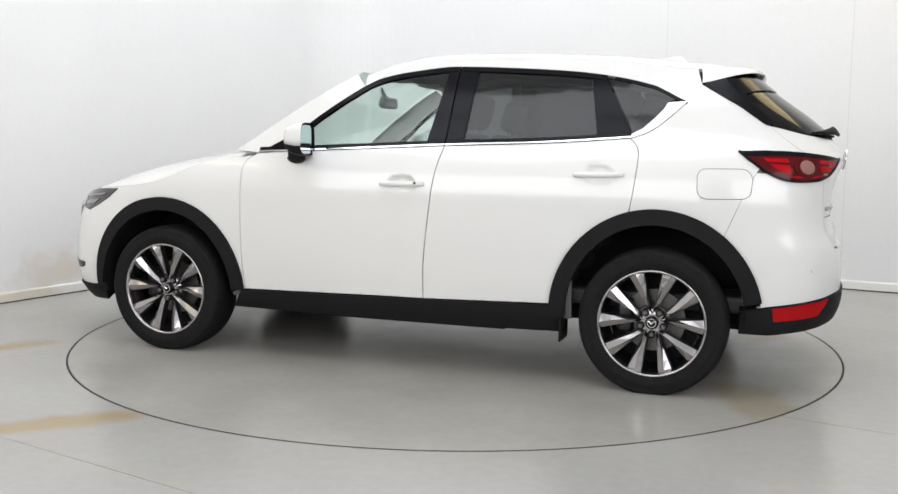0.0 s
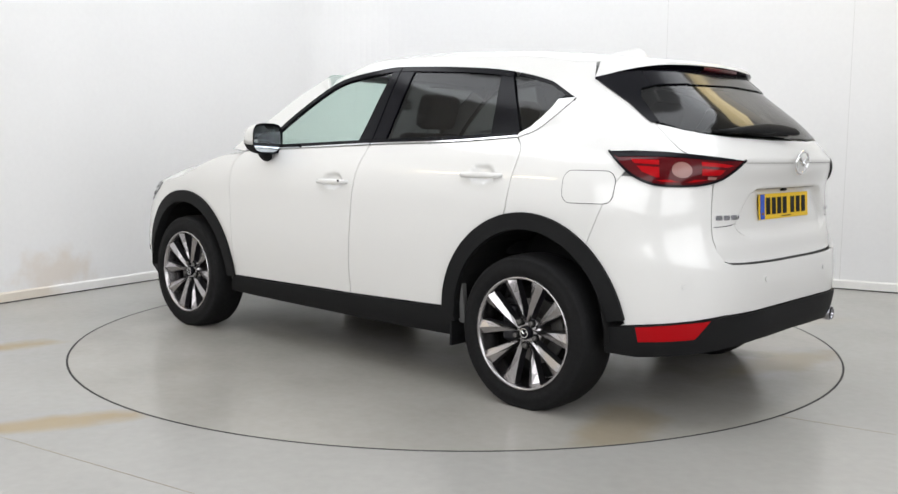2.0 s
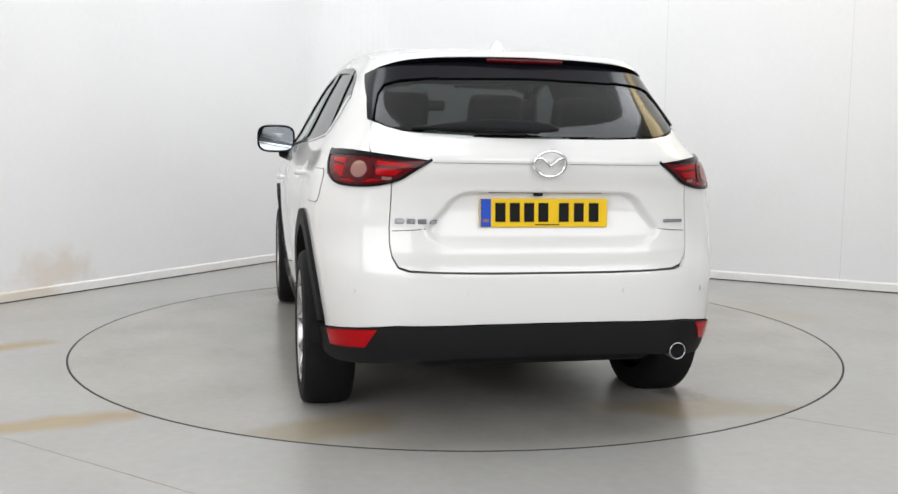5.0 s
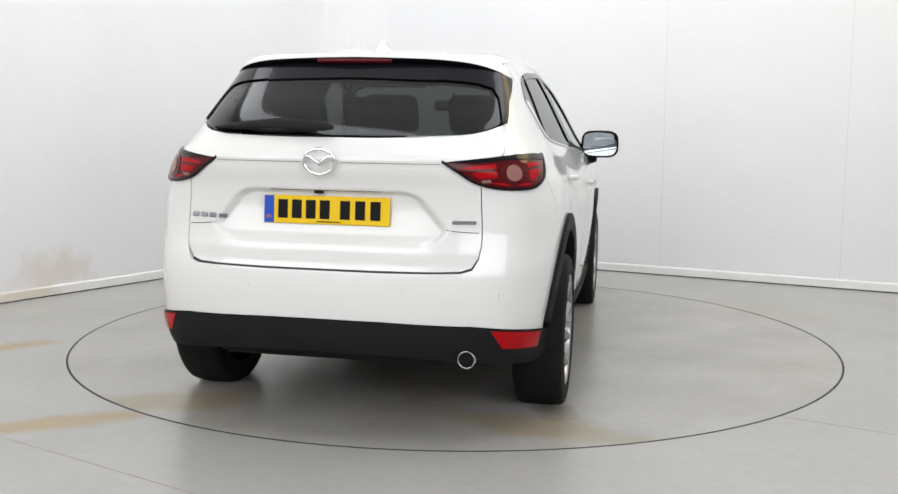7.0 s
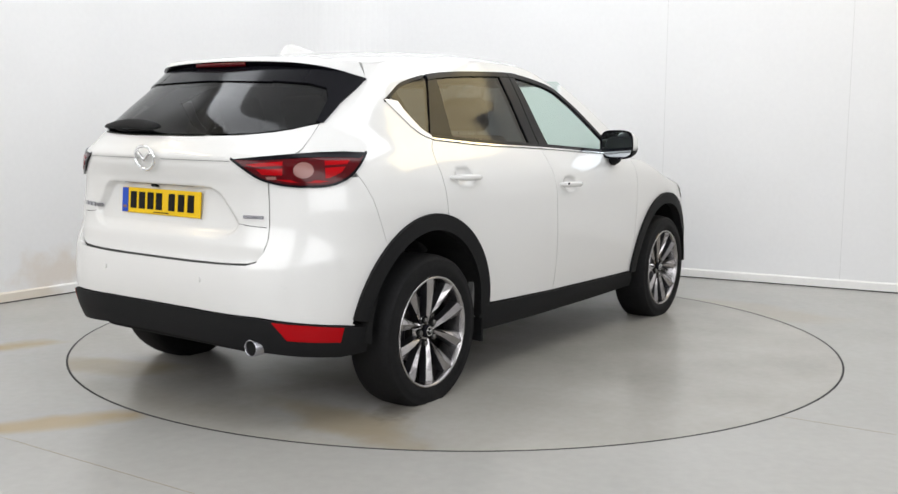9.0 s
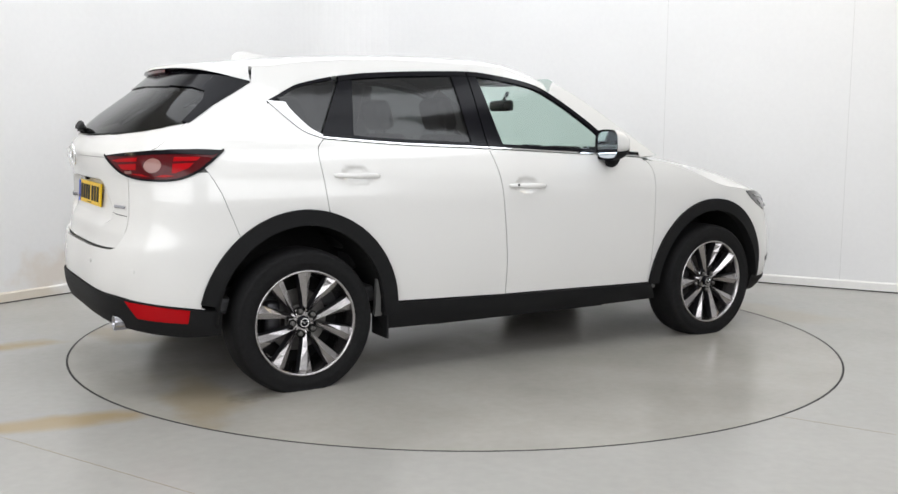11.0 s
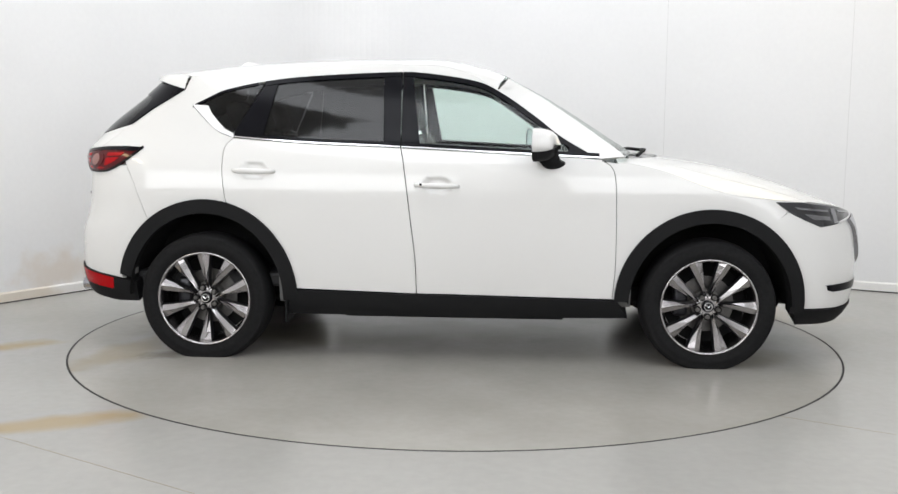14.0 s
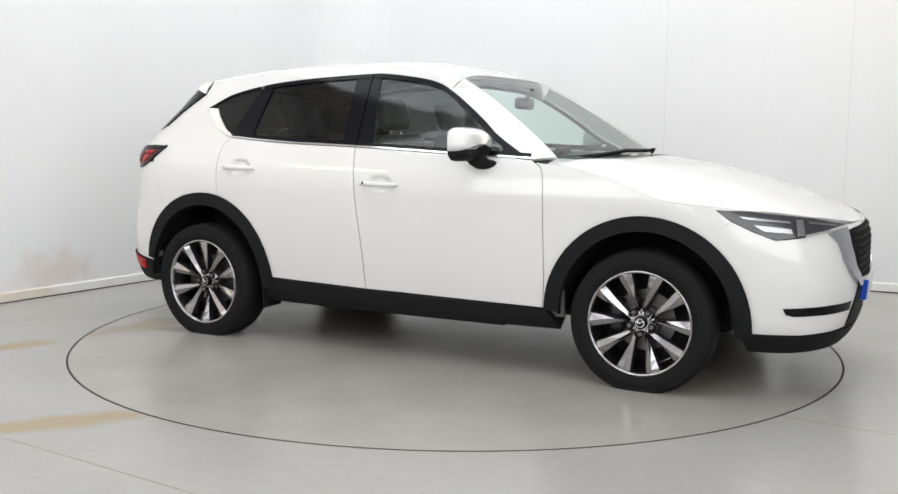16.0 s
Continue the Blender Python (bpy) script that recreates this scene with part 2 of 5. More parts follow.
def skin(name, poly, f, out, material, parent, label="", step=0.05, off=0.0, thick=0.02, gap=0.0024):
    """A curved sheet: the 2D outline laid on the surface f(a, b), with turned-in edges. out: +1 or -1, the side that faces outwards.
    off lifts it."""
    poly = clean(poly)
    if gap:
        poly = inset(poly, gap)
    bm = bmesh.new()
    vs = [bm.verts.new((a, b, 0)) for a, b in poly]
    face = bm.faces.new(vs)
    bm.normal_update()
    bmesh.ops.triangulate(bm, faces=[face], ngon_method="EAR_CLIP")
    lo, hi = np.min(poly, axis=0), np.max(poly, axis=0)
    for ax in (0, 1):
        for c in np.arange(math.ceil(lo[ax] / step) * step, hi[ax], step):
            co, no = [0, 0, 0], [0, 0, 0]
            co[ax], no[ax] = c + 1e-5, 1
            bmesh.ops.bisect_plane(bm, geom=bm.verts[:] + bm.edges[:] + bm.faces[:], plane_co=co, plane_no=no, dist=1e-6)
    bm.normal_update()
    bm.verts.index_update()
    ab = np.array([v.co[:2] for v in bm.verts])
    faces = [[v.index for v in fc.verts] for fc in bm.faces]
    turn = [fc.normal.z for fc in bm.faces]
    rim = [(e.verts[0].index, e.verts[1].index, e.link_faces[0]) for e in bm.edges if len(e.link_faces) == 1]
    rimdir = []
    for i, j, fc in rim:
        ids = [v.index for v in fc.verts]
        k = ids.index(i)
        rimdir.append((i, j) if ids[(k + 1) % len(ids)] == j else (j, i))
    bm.free()
    nor = normals_of(f, ab[:, 0], ab[:, 1]) * out
    pts = f(ab[:, 0], ab[:, 1]) + nor * off
    n = len(pts)
    verts = list(map(tuple, pts))
    low, high = {}, {}
    for i, j in rimdir:
        for q in (i, j):
            if q not in low:
                high[q] = len(verts)
                verts.append(tuple(pts[q]))
                low[q] = len(verts)
                verts.append(tuple(pts[q] - nor[q] * thick))
    allf, keep = [], []
    for fc, tz in zip(faces, turn):
        allf.append(fc if tz * out > 0 else fc[::-1])
        keep.append(True)
    for (i, j), in zip(rimdir):
        q = [high[j], high[i], low[i], low[j]]
        allf.append(q if out > 0 else q[::-1])
        keep.append(False)
    me = bpy.data.meshes.new(name)
    me.from_pydata(verts, [], allf)
    me.polygons.foreach_set("use_smooth", [True] * len(me.polygons))
    me.update()
    loopn = []
    for pl, k in zip(me.polygons, keep):
        for vi in pl.vertices:
            loopn.append(tuple(nor[vi]) if k and vi < n else tuple(pl.normal))
    if len(loopn) == len(me.loops):
        me.normals_split_custom_set(loopn)
    me.materials.append(material)
    ob = new(name, me)
    if parent:
        ob.parent = parent
    return tagged(ob, label)


def ribbon_poly(a, b):
    return list(a) + list(b)[::-1]


# ---- the studio ----


def wall(name, p0, d, length, label):
    """A wall that starts at p0 and runs along d, 0.15 m thick, its face towards the turntable."""
    inward = Vector((-d.y, d.x, 0))
    if inward.dot(Vector((0, -1, 0)) - p0) < 0:
        inward = -inward
    rot = Matrix((( d.x, inward.x, 0, p0.x), (d.y, inward.y, 0, p0.y), (0, 0, 1, 0), (0, 0, 0, 1)))
    bm = box(length, 0.15, ROOM_TOP, (length / 2, -0.075, ROOM_TOP / 2), m=rot)
    ob = part(name, bm, WALLPAINT, None)
    tagged(ob, label, "wall", kind="structure")
    return rot


BEND = 0.75                                # radius of the rounded corner
left_rot = wall("wall_left", CORNER + LEFT_DIR * BEND, LEFT_DIR, 12.0 - BEND, "white painted studio wall with scuffs above the skirting")
right_rot = wall("wall_right", CORNER + RIGHT_DIR * BEND, RIGHT_DIR, 12.0 - BEND, "white painted studio wall with fine panel seams")


def bend():
    """The rounded corner between the two walls."""
    a, b = CORNER + LEFT_DIR * BEND, CORNER + RIGHT_DIR * BEND
    bm = bmesh.new()
    n, back = 20, (LEFT_DIR + RIGHT_DIR).normalized() * -0.15
    rows = []
    for k in range(n + 1):
        u = k / n
        p = a * (1 - u) ** 2 + CORNER * 2 * u * (1 - u) + b * u**2
        rows.append([bm.verts.new(p), bm.verts.new(p + Vector((0, 0, ROOM_TOP))), bm.verts.new(p + back + Vector((0, 0, ROOM_TOP))), bm.verts.new(p + back)])
    for p, q in zip(rows, rows[1:]):
        for j in range(4):
            bm.faces.new((p[j], q[j], q[(j + 1) % 4], p[(j + 1) % 4]))
    bmesh.ops.recalc_face_normals(bm, faces=bm.faces)
    tagged(part("wall_bend", bm, WALLPAINT, None, smooth=False), "white rounded corner between the studio walls", "wall", kind="structure")


bend()
back_a = CORNER + LEFT_DIR * 12.0
back_b = CORNER + RIGHT_DIR * 12.0
wall("wall_rear_left", back_a, RIGHT_DIR, 12.0, "plain white studio wall behind the camera")
wall("wall_rear_right", back_b, LEFT_DIR, 12.0, "plain white studio wall behind the camera")


def skirting(name, rot, length):
    prof = [(0, 0.008), (0.014, 0.008), (0.014, 0.066), (0.006, 0.078), (0, 0.078)]
    bm = bmesh.new()
    rings = [[bm.verts.new(rot @ Vector((x, y, z))) for y, z in prof] for x in (0.0, length)]
    for k in range(len(prof)):
        bm.faces.new((rings[0][k], rings[1][k], rings[1][(k + 1) % len(prof)], rings[0][(k + 1) % len(prof)]))
    bmesh.ops.recalc_face_normals(bm, faces=bm.faces)
    # dark bar that paints in the shadow line between board and floor
    gap = box(length, 0.010, 0.0078, (length / 2, 0.003, 0.0039), m=rot)
    tagged(part(name + "_gap", gap, GROOVE, None), "dark strip standing in for the shadow gap under the skirting board", "gap", kind="structure")
    tagged(part(name, bm, SKIRT, None), "white painted skirting board along the studio wall", "skirting", kind="structure")


skirting("baseboard_left", left_rot, 11.9)
skirting("baseboard_right", right_rot, 11.9)

RING = 2.231


def ground():
    bm = bmesh.new()
    n = 160
    a = [bm.verts.new(((RING + 0.006) * math.cos(2 * math.pi * k / n), (RING + 0.006) * math.sin(2 * math.pi * k / n), 0)) for k in range(n)]
    b = [bm.verts.new((20 * math.cos(2 * math.pi * k / n), 20 * math.sin(2 * math.pi * k / n), 0)) for k in range(n)]
    c = [bm.verts.new((v.co.x, v.co.y, -0.05)) for v in a]
    for k in range(n):
        j = (k + 1) % n
        bm.faces.new((a[k], b[k], b[j], a[j]))
        bm.faces.new((a[j], c[j], c[k], a[k]))
    tagged(part("floor", bm, FLOOR, None), "smooth grey painted studio floor with faint ochre stains", "floor", kind="structure")
    bm = bmesh.new()
    bmesh.ops.create_circle(bm, cap_ends=True, segments=n, radius=RING + 0.1, matrix=pose(0, 0, -0.05))
    tagged(part("turntable_pit", bm, GROOVE, None), "dark shallow pit under the turntable", "pit", kind="structure")


ground()
bm = bmesh.new()
got = bmesh.ops.create_circle(bm, cap_ends=True, segments=160, radius=RING - 0.003)
ex = bmesh.ops.extrude_face_region(bm, geom=bm.faces[:])
for v in ex["geom"]:
    if isinstance(v, bmesh.types.BMVert):
        v.co.z -= 0.04
bmesh.ops.recalc_face_normals(bm, faces=bm.faces)
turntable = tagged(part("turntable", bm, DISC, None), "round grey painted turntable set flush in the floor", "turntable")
# black ring added over the edge gap, standing in for its shade
part("gap_shade_ring", lathe([(RING - 0.005, -0.004), (RING - 0.005, 0.0008), (RING + 0.0055, 0.0008), (RING + 0.0055, -0.004)], 160, m=pose(0, 0, 0, 90)), GROOVE, turntable, "thin black ring added for the dark line of the edge gap")



def ring_light():
    """A round soft lamp hung over the turntable: a tube of light in a white tray."""
    thing = tagged(new("ring_light"), "large round cool-white ring lamp hung under the ceiling", "lamp")
    thing.location = (0, 0, 4.02)
    part("diffuser", lathe([(2.35, 0.0), (2.45, -0.07), (2.7, -0.10), (2.95, -0.07), (3.05, 0.0)], 96, m=pose(0, 0, 0, 90)), GLOW, thing, "glowing white diffuser", smooth=True)
    part("inner_diffuser", lathe([(2.35, 0.0), (1.2, -0.02), (0.0005, -0.02)], 96, m=pose(0, 0, 0, 90)), GLOW_SOFT, thing, "dimmer white inner cloth", smooth=True)
    part("tray", lathe([(2.33, 0.0), (2.33, 0.05), (3.07, 0.05), (3.07, 0.0)], 96, m=pose(0, 0, 0, 90)), CEILING, thing, "white tray")


ring_light()
bm = box(34, 34, 0.1, (0, 0, ROOM_TOP + 0.05))
tagged(part("ceiling", bm, CEILING, None), "plain white studio ceiling", "ceiling", kind="structure")

# ---- the car's surfaces: x ahead, y to its left, z up ----
XR, XF = -1.30, 1.30
SECTION = [(0.2, 0.80), (0.3, 0.862), (0.42, 0.885), (0.6, 0.905), (0.8, 0.915), (0.95, 0.913), (1.02, 0.898), (1.1, 0.86), (1.2, 0.80), (1.39, 0.705), (1.5, 0.645), (1.6, 0.58), (1.66, 0.535)]
TAPER = [(-1.4, 0.97), (-1.25, 0.971), (-0.6, 1), (0.6, 1), (1.25, 0.981), (1.4, 0.98)]
TAIL = [(0.2, -2.08), (0.3, -2.15), (0.38, -2.19), (0.5, -2.205), (0.62, -2.205), (0.70, -2.195), (0.76, -2.17), (0.9, -2.150), (1.0, -2.158), (1.1, -2.185), (1.18, -2.158), (1.25, -2.10), (1.45, -1.84), (1.6, -1.66)]
TAIL_N = [(0.2, 3.8), (0.45, 4.0), (0.7, 3.8), (0.84, 3.7), (1.0, 3.5), (1.12, 3.35), (1.2, 3.0), (1.3, 2.9), (1.6, 3.2)]
NOSE = [(0.15, 2.12), (0.25, 2.22), (0.4, 2.265), (0.6, 2.275), (0.75, 2.265), (0.85, 2.215), (0.95, 2.08), (1.1, 1.9)]
NOSE_N = [(0.15, 3.4), (0.5, 3.3), (0.72, 2.8), (0.9, 2.45), (1.1, 2.4)]


def half_width(x, z):
    return herm(z, SECTION) * herm(x, TAPER)


def side_surface(sg):
    """The body's skin, sg +1 for its left: a runs along the car and bends round both ends, b is the height."""
    def f(a, b):
        a, b = np.asarray(a, float), np.asarray(b, float)
        x, y = a.copy(), half_width(a, b)
        for mask, c, end, power, way in ((a < XR, XR, TAIL, TAIL_N, -1), (a > XF, XF, NOSE, NOSE_N, 1)):
            if mask.any():
                z = b[mask]
                phi = np.clip((a[mask] - c) * way, 0, math.pi / 2)
                w, ln, n = half_width(np.full_like(z, c), z), np.abs(herm(z, end) - c), herm(z, power)
                r = ((np.cos(phi) / w) ** n + (np.sin(phi) / ln) ** n) ** (-1 / n)
                x[mask], y[mask] = c + way * r * np.sin(phi), r * np.cos(phi)
        return np.stack([x, sg * y, b], 1)
    return f


def end_surface(tail):
    """The same skin as one sheet round the tail or the nose: a is 0 on the middle line, positive on the car's left."""
    c, way = (XR, -1) if tail else (XF, 1)
    def f(a, b):
        a, b = np.asarray(a, float), np.asarray(b, float)
        p = side_surface(1)(c + way * (math.pi / 2 - np.abs(a)), b)
        p[:, 1] *= np.where(a < 0, -1, 1)
        return p
    return f


def step_up(v):
    v = np.clip(v, 0, 1)
    return v * v * (3 - 2 * v)


RECESS = [(0.70, 0.25), (0.78, 0.36), (0.80, 0.425), (0.825, 0.462), (0.85, 0.470), (0.88, 0.448), (0.93, 0.405), (0.97, 0.368), (0.985, 0.340), (1.0, 0.30), (1.2, 0.30)]


def tail_yz(a, b, dent=0.034):
    """The tail as x over y and z, with the recess for the plate pressed in."""
    a, b = np.asarray(a, float), np.asarray(b, float)
    w, ln, n = half_width(np.full_like(b, XR), b), np.abs(herm(b, TAIL) - XR), herm(b, TAIL_N)
    x = XR - ln * np.maximum(1 - np.minimum(np.abs(a) / w, 0.985) ** n, 1e-4) ** (1 / n)
    wide = herm(b, RECESS)
    recess = step_up((0.998 - b) / 0.016) * step_up((b - 0.775) / 0.05) * step_up((wide + 0.016 - np.abs(a)) / 0.042) * (0.55 + 0.45 * step_up((b - 0.78) / 0.2))
    crease = 0.010 * step_up((b - 1.090) / 0.030) * step_up((1.17 - b) / 0.06)
    tuck = 0.020 * step_up((0.770 - b) / 0.075) * (dent > 0)
    return np.stack([x + dent * recess - crease + tuck, a, b], 1)


def round_to(y, z):
    """The turn round the tail at which the skin is y from the middle line."""
    lo, hi = 0.0, math.pi / 2
    for _ in range(40):
        mid = (lo + hi) / 2
        if end_surface(True)(np.array([mid]), np.array([z]))[0][1] < y:
            lo = mid
        else:
            hi = mid
    return lo


ROOFLINE = [(-1.9, 1.535), (-1.6, 1.575), (-1.2, 1.62), (-0.8, 1.645), (-0.34, 1.652), (0.0, 1.636), (0.15, 1.602), (0.3, 1.548), (0.5, 1.45)]
HOODLINE = [(0.9, 1.125), (1.2, 1.10), (1.64, 1.02), (1.87, 0.948), (2.076, 0.872), (2.2, 0.815), (2.26, 0.78)]


def roof_xy(a, b):
    a, b = np.asarray(a, float), np.asarray(b, float)
    q = np.abs(b) / 0.63
    return np.stack([a, b, herm(a, ROOFLINE) - 0.02 * q**2 - 0.06 * q**8], 1)


def hood_xy(a, b):
    a, b = np.asarray(a, float), np.asarray(b, float)
    q = np.abs(b) / 0.8
    return np.stack([a, b, herm(a, HOODLINE) - (0.04 * q**2 + 0.05 * q**6) * (0.38 + 0.62 * step_up((a - 0.9) / 0.6))], 1)


LEFT, RIGHT = side_surface(1), side_surface(-1)


def meet(x, top, lo, hi):
    """The height at which the side's skin runs into the sheet above it at x along the car."""
    for _ in range(40):
        mid = (lo + hi) / 2
        p = LEFT(np.array([x]), np.array([mid]))[0]
        if top(np.array([p[0]]), np.array([p[1]]))[0][2] > mid:
            lo = mid
        else:
            hi = mid
    return lo


def along(x, z, front=None):
    """How far round the skin the point at x and height z lies."""
    if XR <= x <= XF:
        return x
    lo, hi = (XR - math.pi / 2, XR) if x < XR else (XF, XF + math.pi / 2)
    for _ in range(40):
        mid = (lo + hi) / 2
        if LEFT(np.array([mid]), np.array([z]))[0][0] < x:
            lo = mid
        else:
            hi = mid
    return lo


def lay(*pts):
    """Outline points given as x and z, laid along the skin."""
    return [(along(x, z), z) for x, z in pts]


# ---- the car ----
car = tagged(new("car"), "white sport utility car with black cladding on a turntable", "car")

SPLIT = spline([(-0.295, 1.155), (-0.282, 1.147), (-0.252, 1.0), (-0.221, 0.756), (-0.199, 0.56), (-0.193, 0.372)])
LOWLINE = spline([(-1.203, 1.197), (-0.81, 1.169), (-0.282, 1.149), (0.252, 1.123), (0.765, 1.100)])
UPLINE = spline(lay((-1.455, 1.373), (-1.285, 1.457), (-1.057, 1.507), (-0.795, 1.536), (-0.358, 1.558), (-0.17, 1.553), (0.112, 1.508), (0.266, 1.434), (0.447, 1.307), (0.566, 1.213), (0.765, 1.098)))
RDOOR_BACK = spline([(-1.203, 1.197), (-1.243, 1.15), (-1.249, 1.07), (-1.238, 0.952), (-1.222, 0.85)])
FDOOR_FRONT = spline([(0.776, 1.096), (0.843, 1.03), (0.857, 0.795), (0.860, 0.526), (0.850, 0.356)])
AR, AF = (-1.344, 0.342), (1.358, 0.332)


def arch(c, rx, rz, a0, a1, n=28):
    return lay(*arc(c[0], c[1], rx, rz, a0, a1, n))


def upto(curve, x):
    return [p for p in curve if p[0] <= x + 1e-6]


def since(curve, x):
    return [p for p in curve if p[0] >= x - 1e-6]


def curve_z(curve, x):
    p = sorted(curve)
    return float(np.interp(x, [q[0] for q in p], [q[1] for q in p]))


def offset_curve(curve, d):
    p = np.array(curve)
    t = np.gradient(p, axis=0)
    n = np.stack([-t[:, 1], t[:, 0]], 1) / np.linalg.norm(t, axis=1, keepdims=True)
    return [tuple(q) for q in p + n * d]


# the pillar line: where the side meets the roof and the windscreen
SCREEN_EDGE = spline([(0.26, 1.538), (0.45, 1.432), (0.65, 1.300), (0.84, 1.164), (0.905, 1.112)], 8)
ROOF_EDGE = [(x, meet(along(x, 1.55) if x < XR else x, roof_xy, 1.2, 1.655)) for x in np.linspace(-1.49, 0.22, 24)]
ROOF_EDGE_S = [(along(x, z), z) for x, z in ROOF_EDGE]


def grip_hollows(f, sg):
    """The flank with the two shallow bowls behind the door handles pressed in."""
    def g(a, b):
        p = f(a, b)
        for x, z in ((-1.068, 1.026), (-0.080, 0.959)):
            d = ((np.asarray(a) - x) / 0.078) ** 2 + ((np.asarray(b) - z) / 0.046) ** 2
            p[:, 1] -= sg * 0.022 * step_up(1.15 - d)
        return p
    return g


def build_side(sg, f, out):
    """Every panel of one flank."""
    kw = dict(step=0.035)
    # white frame of roof rail, screen pillar and rear quarter
    up = UPLINE[::-1]
    low_rear = lay((-1.455, 1.373), (-1.40, 1.318), (-1.33, 1.255), (-1.27, 1.218), (-1.203, 1.197))
    back = RDOOR_BACK[1:]
    rim = arch(AR, 0.494, 0.520, 76, 129)
    seam = lay((-1.734, 0.949), (-1.769, 1.017), (-1.80, 1.07))
    to_s = lambda y, z: (XR - math.pi / 2 + round_to(y, z), z)
    gate = [to_s(0.66, 1.10), to_s(0.676, 1.156), to_s(0.652, 1.262)] + spline([to_s(0.652, 1.266), (XR - math.pi / 2 + 1.03, 1.356), (XR - math.pi / 2 + 1.245, 1.461)])
    quarter = up + low_rear[1:] + back + rim + seam + gate + ROOF_EDGE_S + SCREEN_EDGE[1:]
    skin("body_side", quarter, f, out, PAINT, car, "white quarter panel, roof rail and screen pillar", gap=0.0012, **kw)

    # doors
    low_f = since(LOWLINE, -0.282)
    fd = SPLIT[6:] + [(0.0, 0.371), (0.4, 0.364)] + FDOOR_FRONT[::-1] + low_f[::-1][1:]
    pressed = grip_hollows(f, sg)
    front_door = skin("front_door", fd, pressed, out, PAINT, car, step=0.018)
    low_r = upto(LOWLINE, -0.282)
    rd = low_r + SPLIT[7:] + [(-0.5, 0.380)] + arch(AR, 0.494, 0.520, 5, 75) + RDOOR_BACK[::-1][1:-1]
    rear_door = skin("rear_door", rd, pressed, out, PAINT, car, step=0.018)
    # bright strip under the windows and its dark seal
    for a0, a1, door in ((-1.203, -0.286, rear_door), (-0.279, 0.765, front_door)):
        xs = np.linspace(a0, a1, 24)
        line = [(x, curve_z(LOWLINE, x)) for x in xs]
        skin("belt_strip", ribbon_poly(offset_curve(line, 0.001), offset_curve(line, 0.0075)), f, out, CHROME, door, "chrome strip under the windows", off=0.006, thick=0.012, gap=0, step=0.2)
        skin("window_seal", ribbon_poly(offset_curve(line, 0.0078), offset_curve(line, 0.028)), f, out, GLOSSBLACK, door, off=0.002, thick=0.012, gap=0, step=0.2)
    # chrome kick-up behind the rear window
    kick_out = low_rear[::-1]
    kick_in = lay((-1.203, 1.216), (-1.255, 1.243), (-1.30, 1.285), (-1.345, 1.335), (-1.365, 1.370))
    skin("quarter_trim", kick_out + lay((-1.45, 1.376)) + kick_in[::-1], f, out, SATIN, car, "satin chrome kick-up trim behind the rear window", off=0.005, thick=0.012, gap=0.001, step=0.1)

    # window openings: black frames and panes
    frame_in = offset_curve(UPLINE, -0.026)
    top_of = lambda x: curve_z(frame_in, x)
    sill_of = lambda x: curve_z(LOWLINE, x) + 0.026
    ends = lambda c, a, b: [(a, curve_z(c, a))] + [p for p in c if a < p[0] < b] + [(b, curve_z(c, b))]
    for a, b, door in ((-1.06, -0.297, rear_door), (-0.291, 0.70, front_door)):
        skin("window_frame", ribbon_poly(ends(UPLINE, a, b), ends(frame_in, a, b)), f, out, GLOSSBLACK, door, off=0.003, thick=0.02, gap=0.0005, step=0.1)
    # pillars between the panes
    pil = lambda x0t, x1t, x0b, x1b: [(x0b, sill_of(x0b)), (x1b, sill_of(x1b)), (x1t, top_of(x1t)), (x0t, top_of(x0t))]
    skin("door_pillar", pil(-0.399, -0.295, -0.379, -0.284), f, out, GLOSSBLACK, rear_door, "gloss black door pillar", off=0.003, thick=0.03, step=0.1)
    skin("door_pillar", pil(-0.292, -0.235, -0.281, -0.180), f, out, GLOSSBLACK, front_door, "gloss black door pillar", off=0.003, thick=0.03, step=0.1)
    skin("door_pillar", pil(-1.066, -0.985, -1.207, -1.04), f, out, GLOSSBLACK, rear_door, "gloss black rear pillar of the door", off=0.003, thick=0.03, step=0.1)
    # panes
    glass = lambda name, a_t, b_t, a_b, b_b, m, door, label: skin(
        name, [(a_b, sill_of(a_b))] + [(x, sill_of(x)) for x in np.linspace(a_b, b_b, 8)[1:-1]] + [(b_b, sill_of(b_b))] + ends(frame_in, a_t, b_t)[::-1],
        f, out, m, door, label, off=-0.004, thick=0.004, gap=0, step=0.1)
    glass("side_window", -0.985, -0.399, -1.04, -0.379, PRIVACY, rear_door, "dark privacy glass pane of the rear door")
    glass("side_window", -0.235, 0.60, -0.180, 0.60, CLEAR, front_door, "green-tinted glass pane of the front door")
    # mirror triangle at the front of the window
    skin("mirror_triangle", [(0.60, sill_of(0.60)), (0.69, sill_of(0.69)), (0.61, top_of(0.61))], f, out, GLOSSBLACK, front_door, "", off=0.002, thick=0.02, gap=0, step=0.1)
    q_top = [p for p in UPLINE if p[0] < -1.075]
    qg = lay((-1.21, 1.225), (-1.26, 1.25), (-1.305, 1.29), (-1.35, 1.34), (-1.375, 1.375)) + [(along(-1.40, 1.39), 1.39)] + offset_curve(q_top, -0.012)[3:] + [(-1.068, 1.49)]
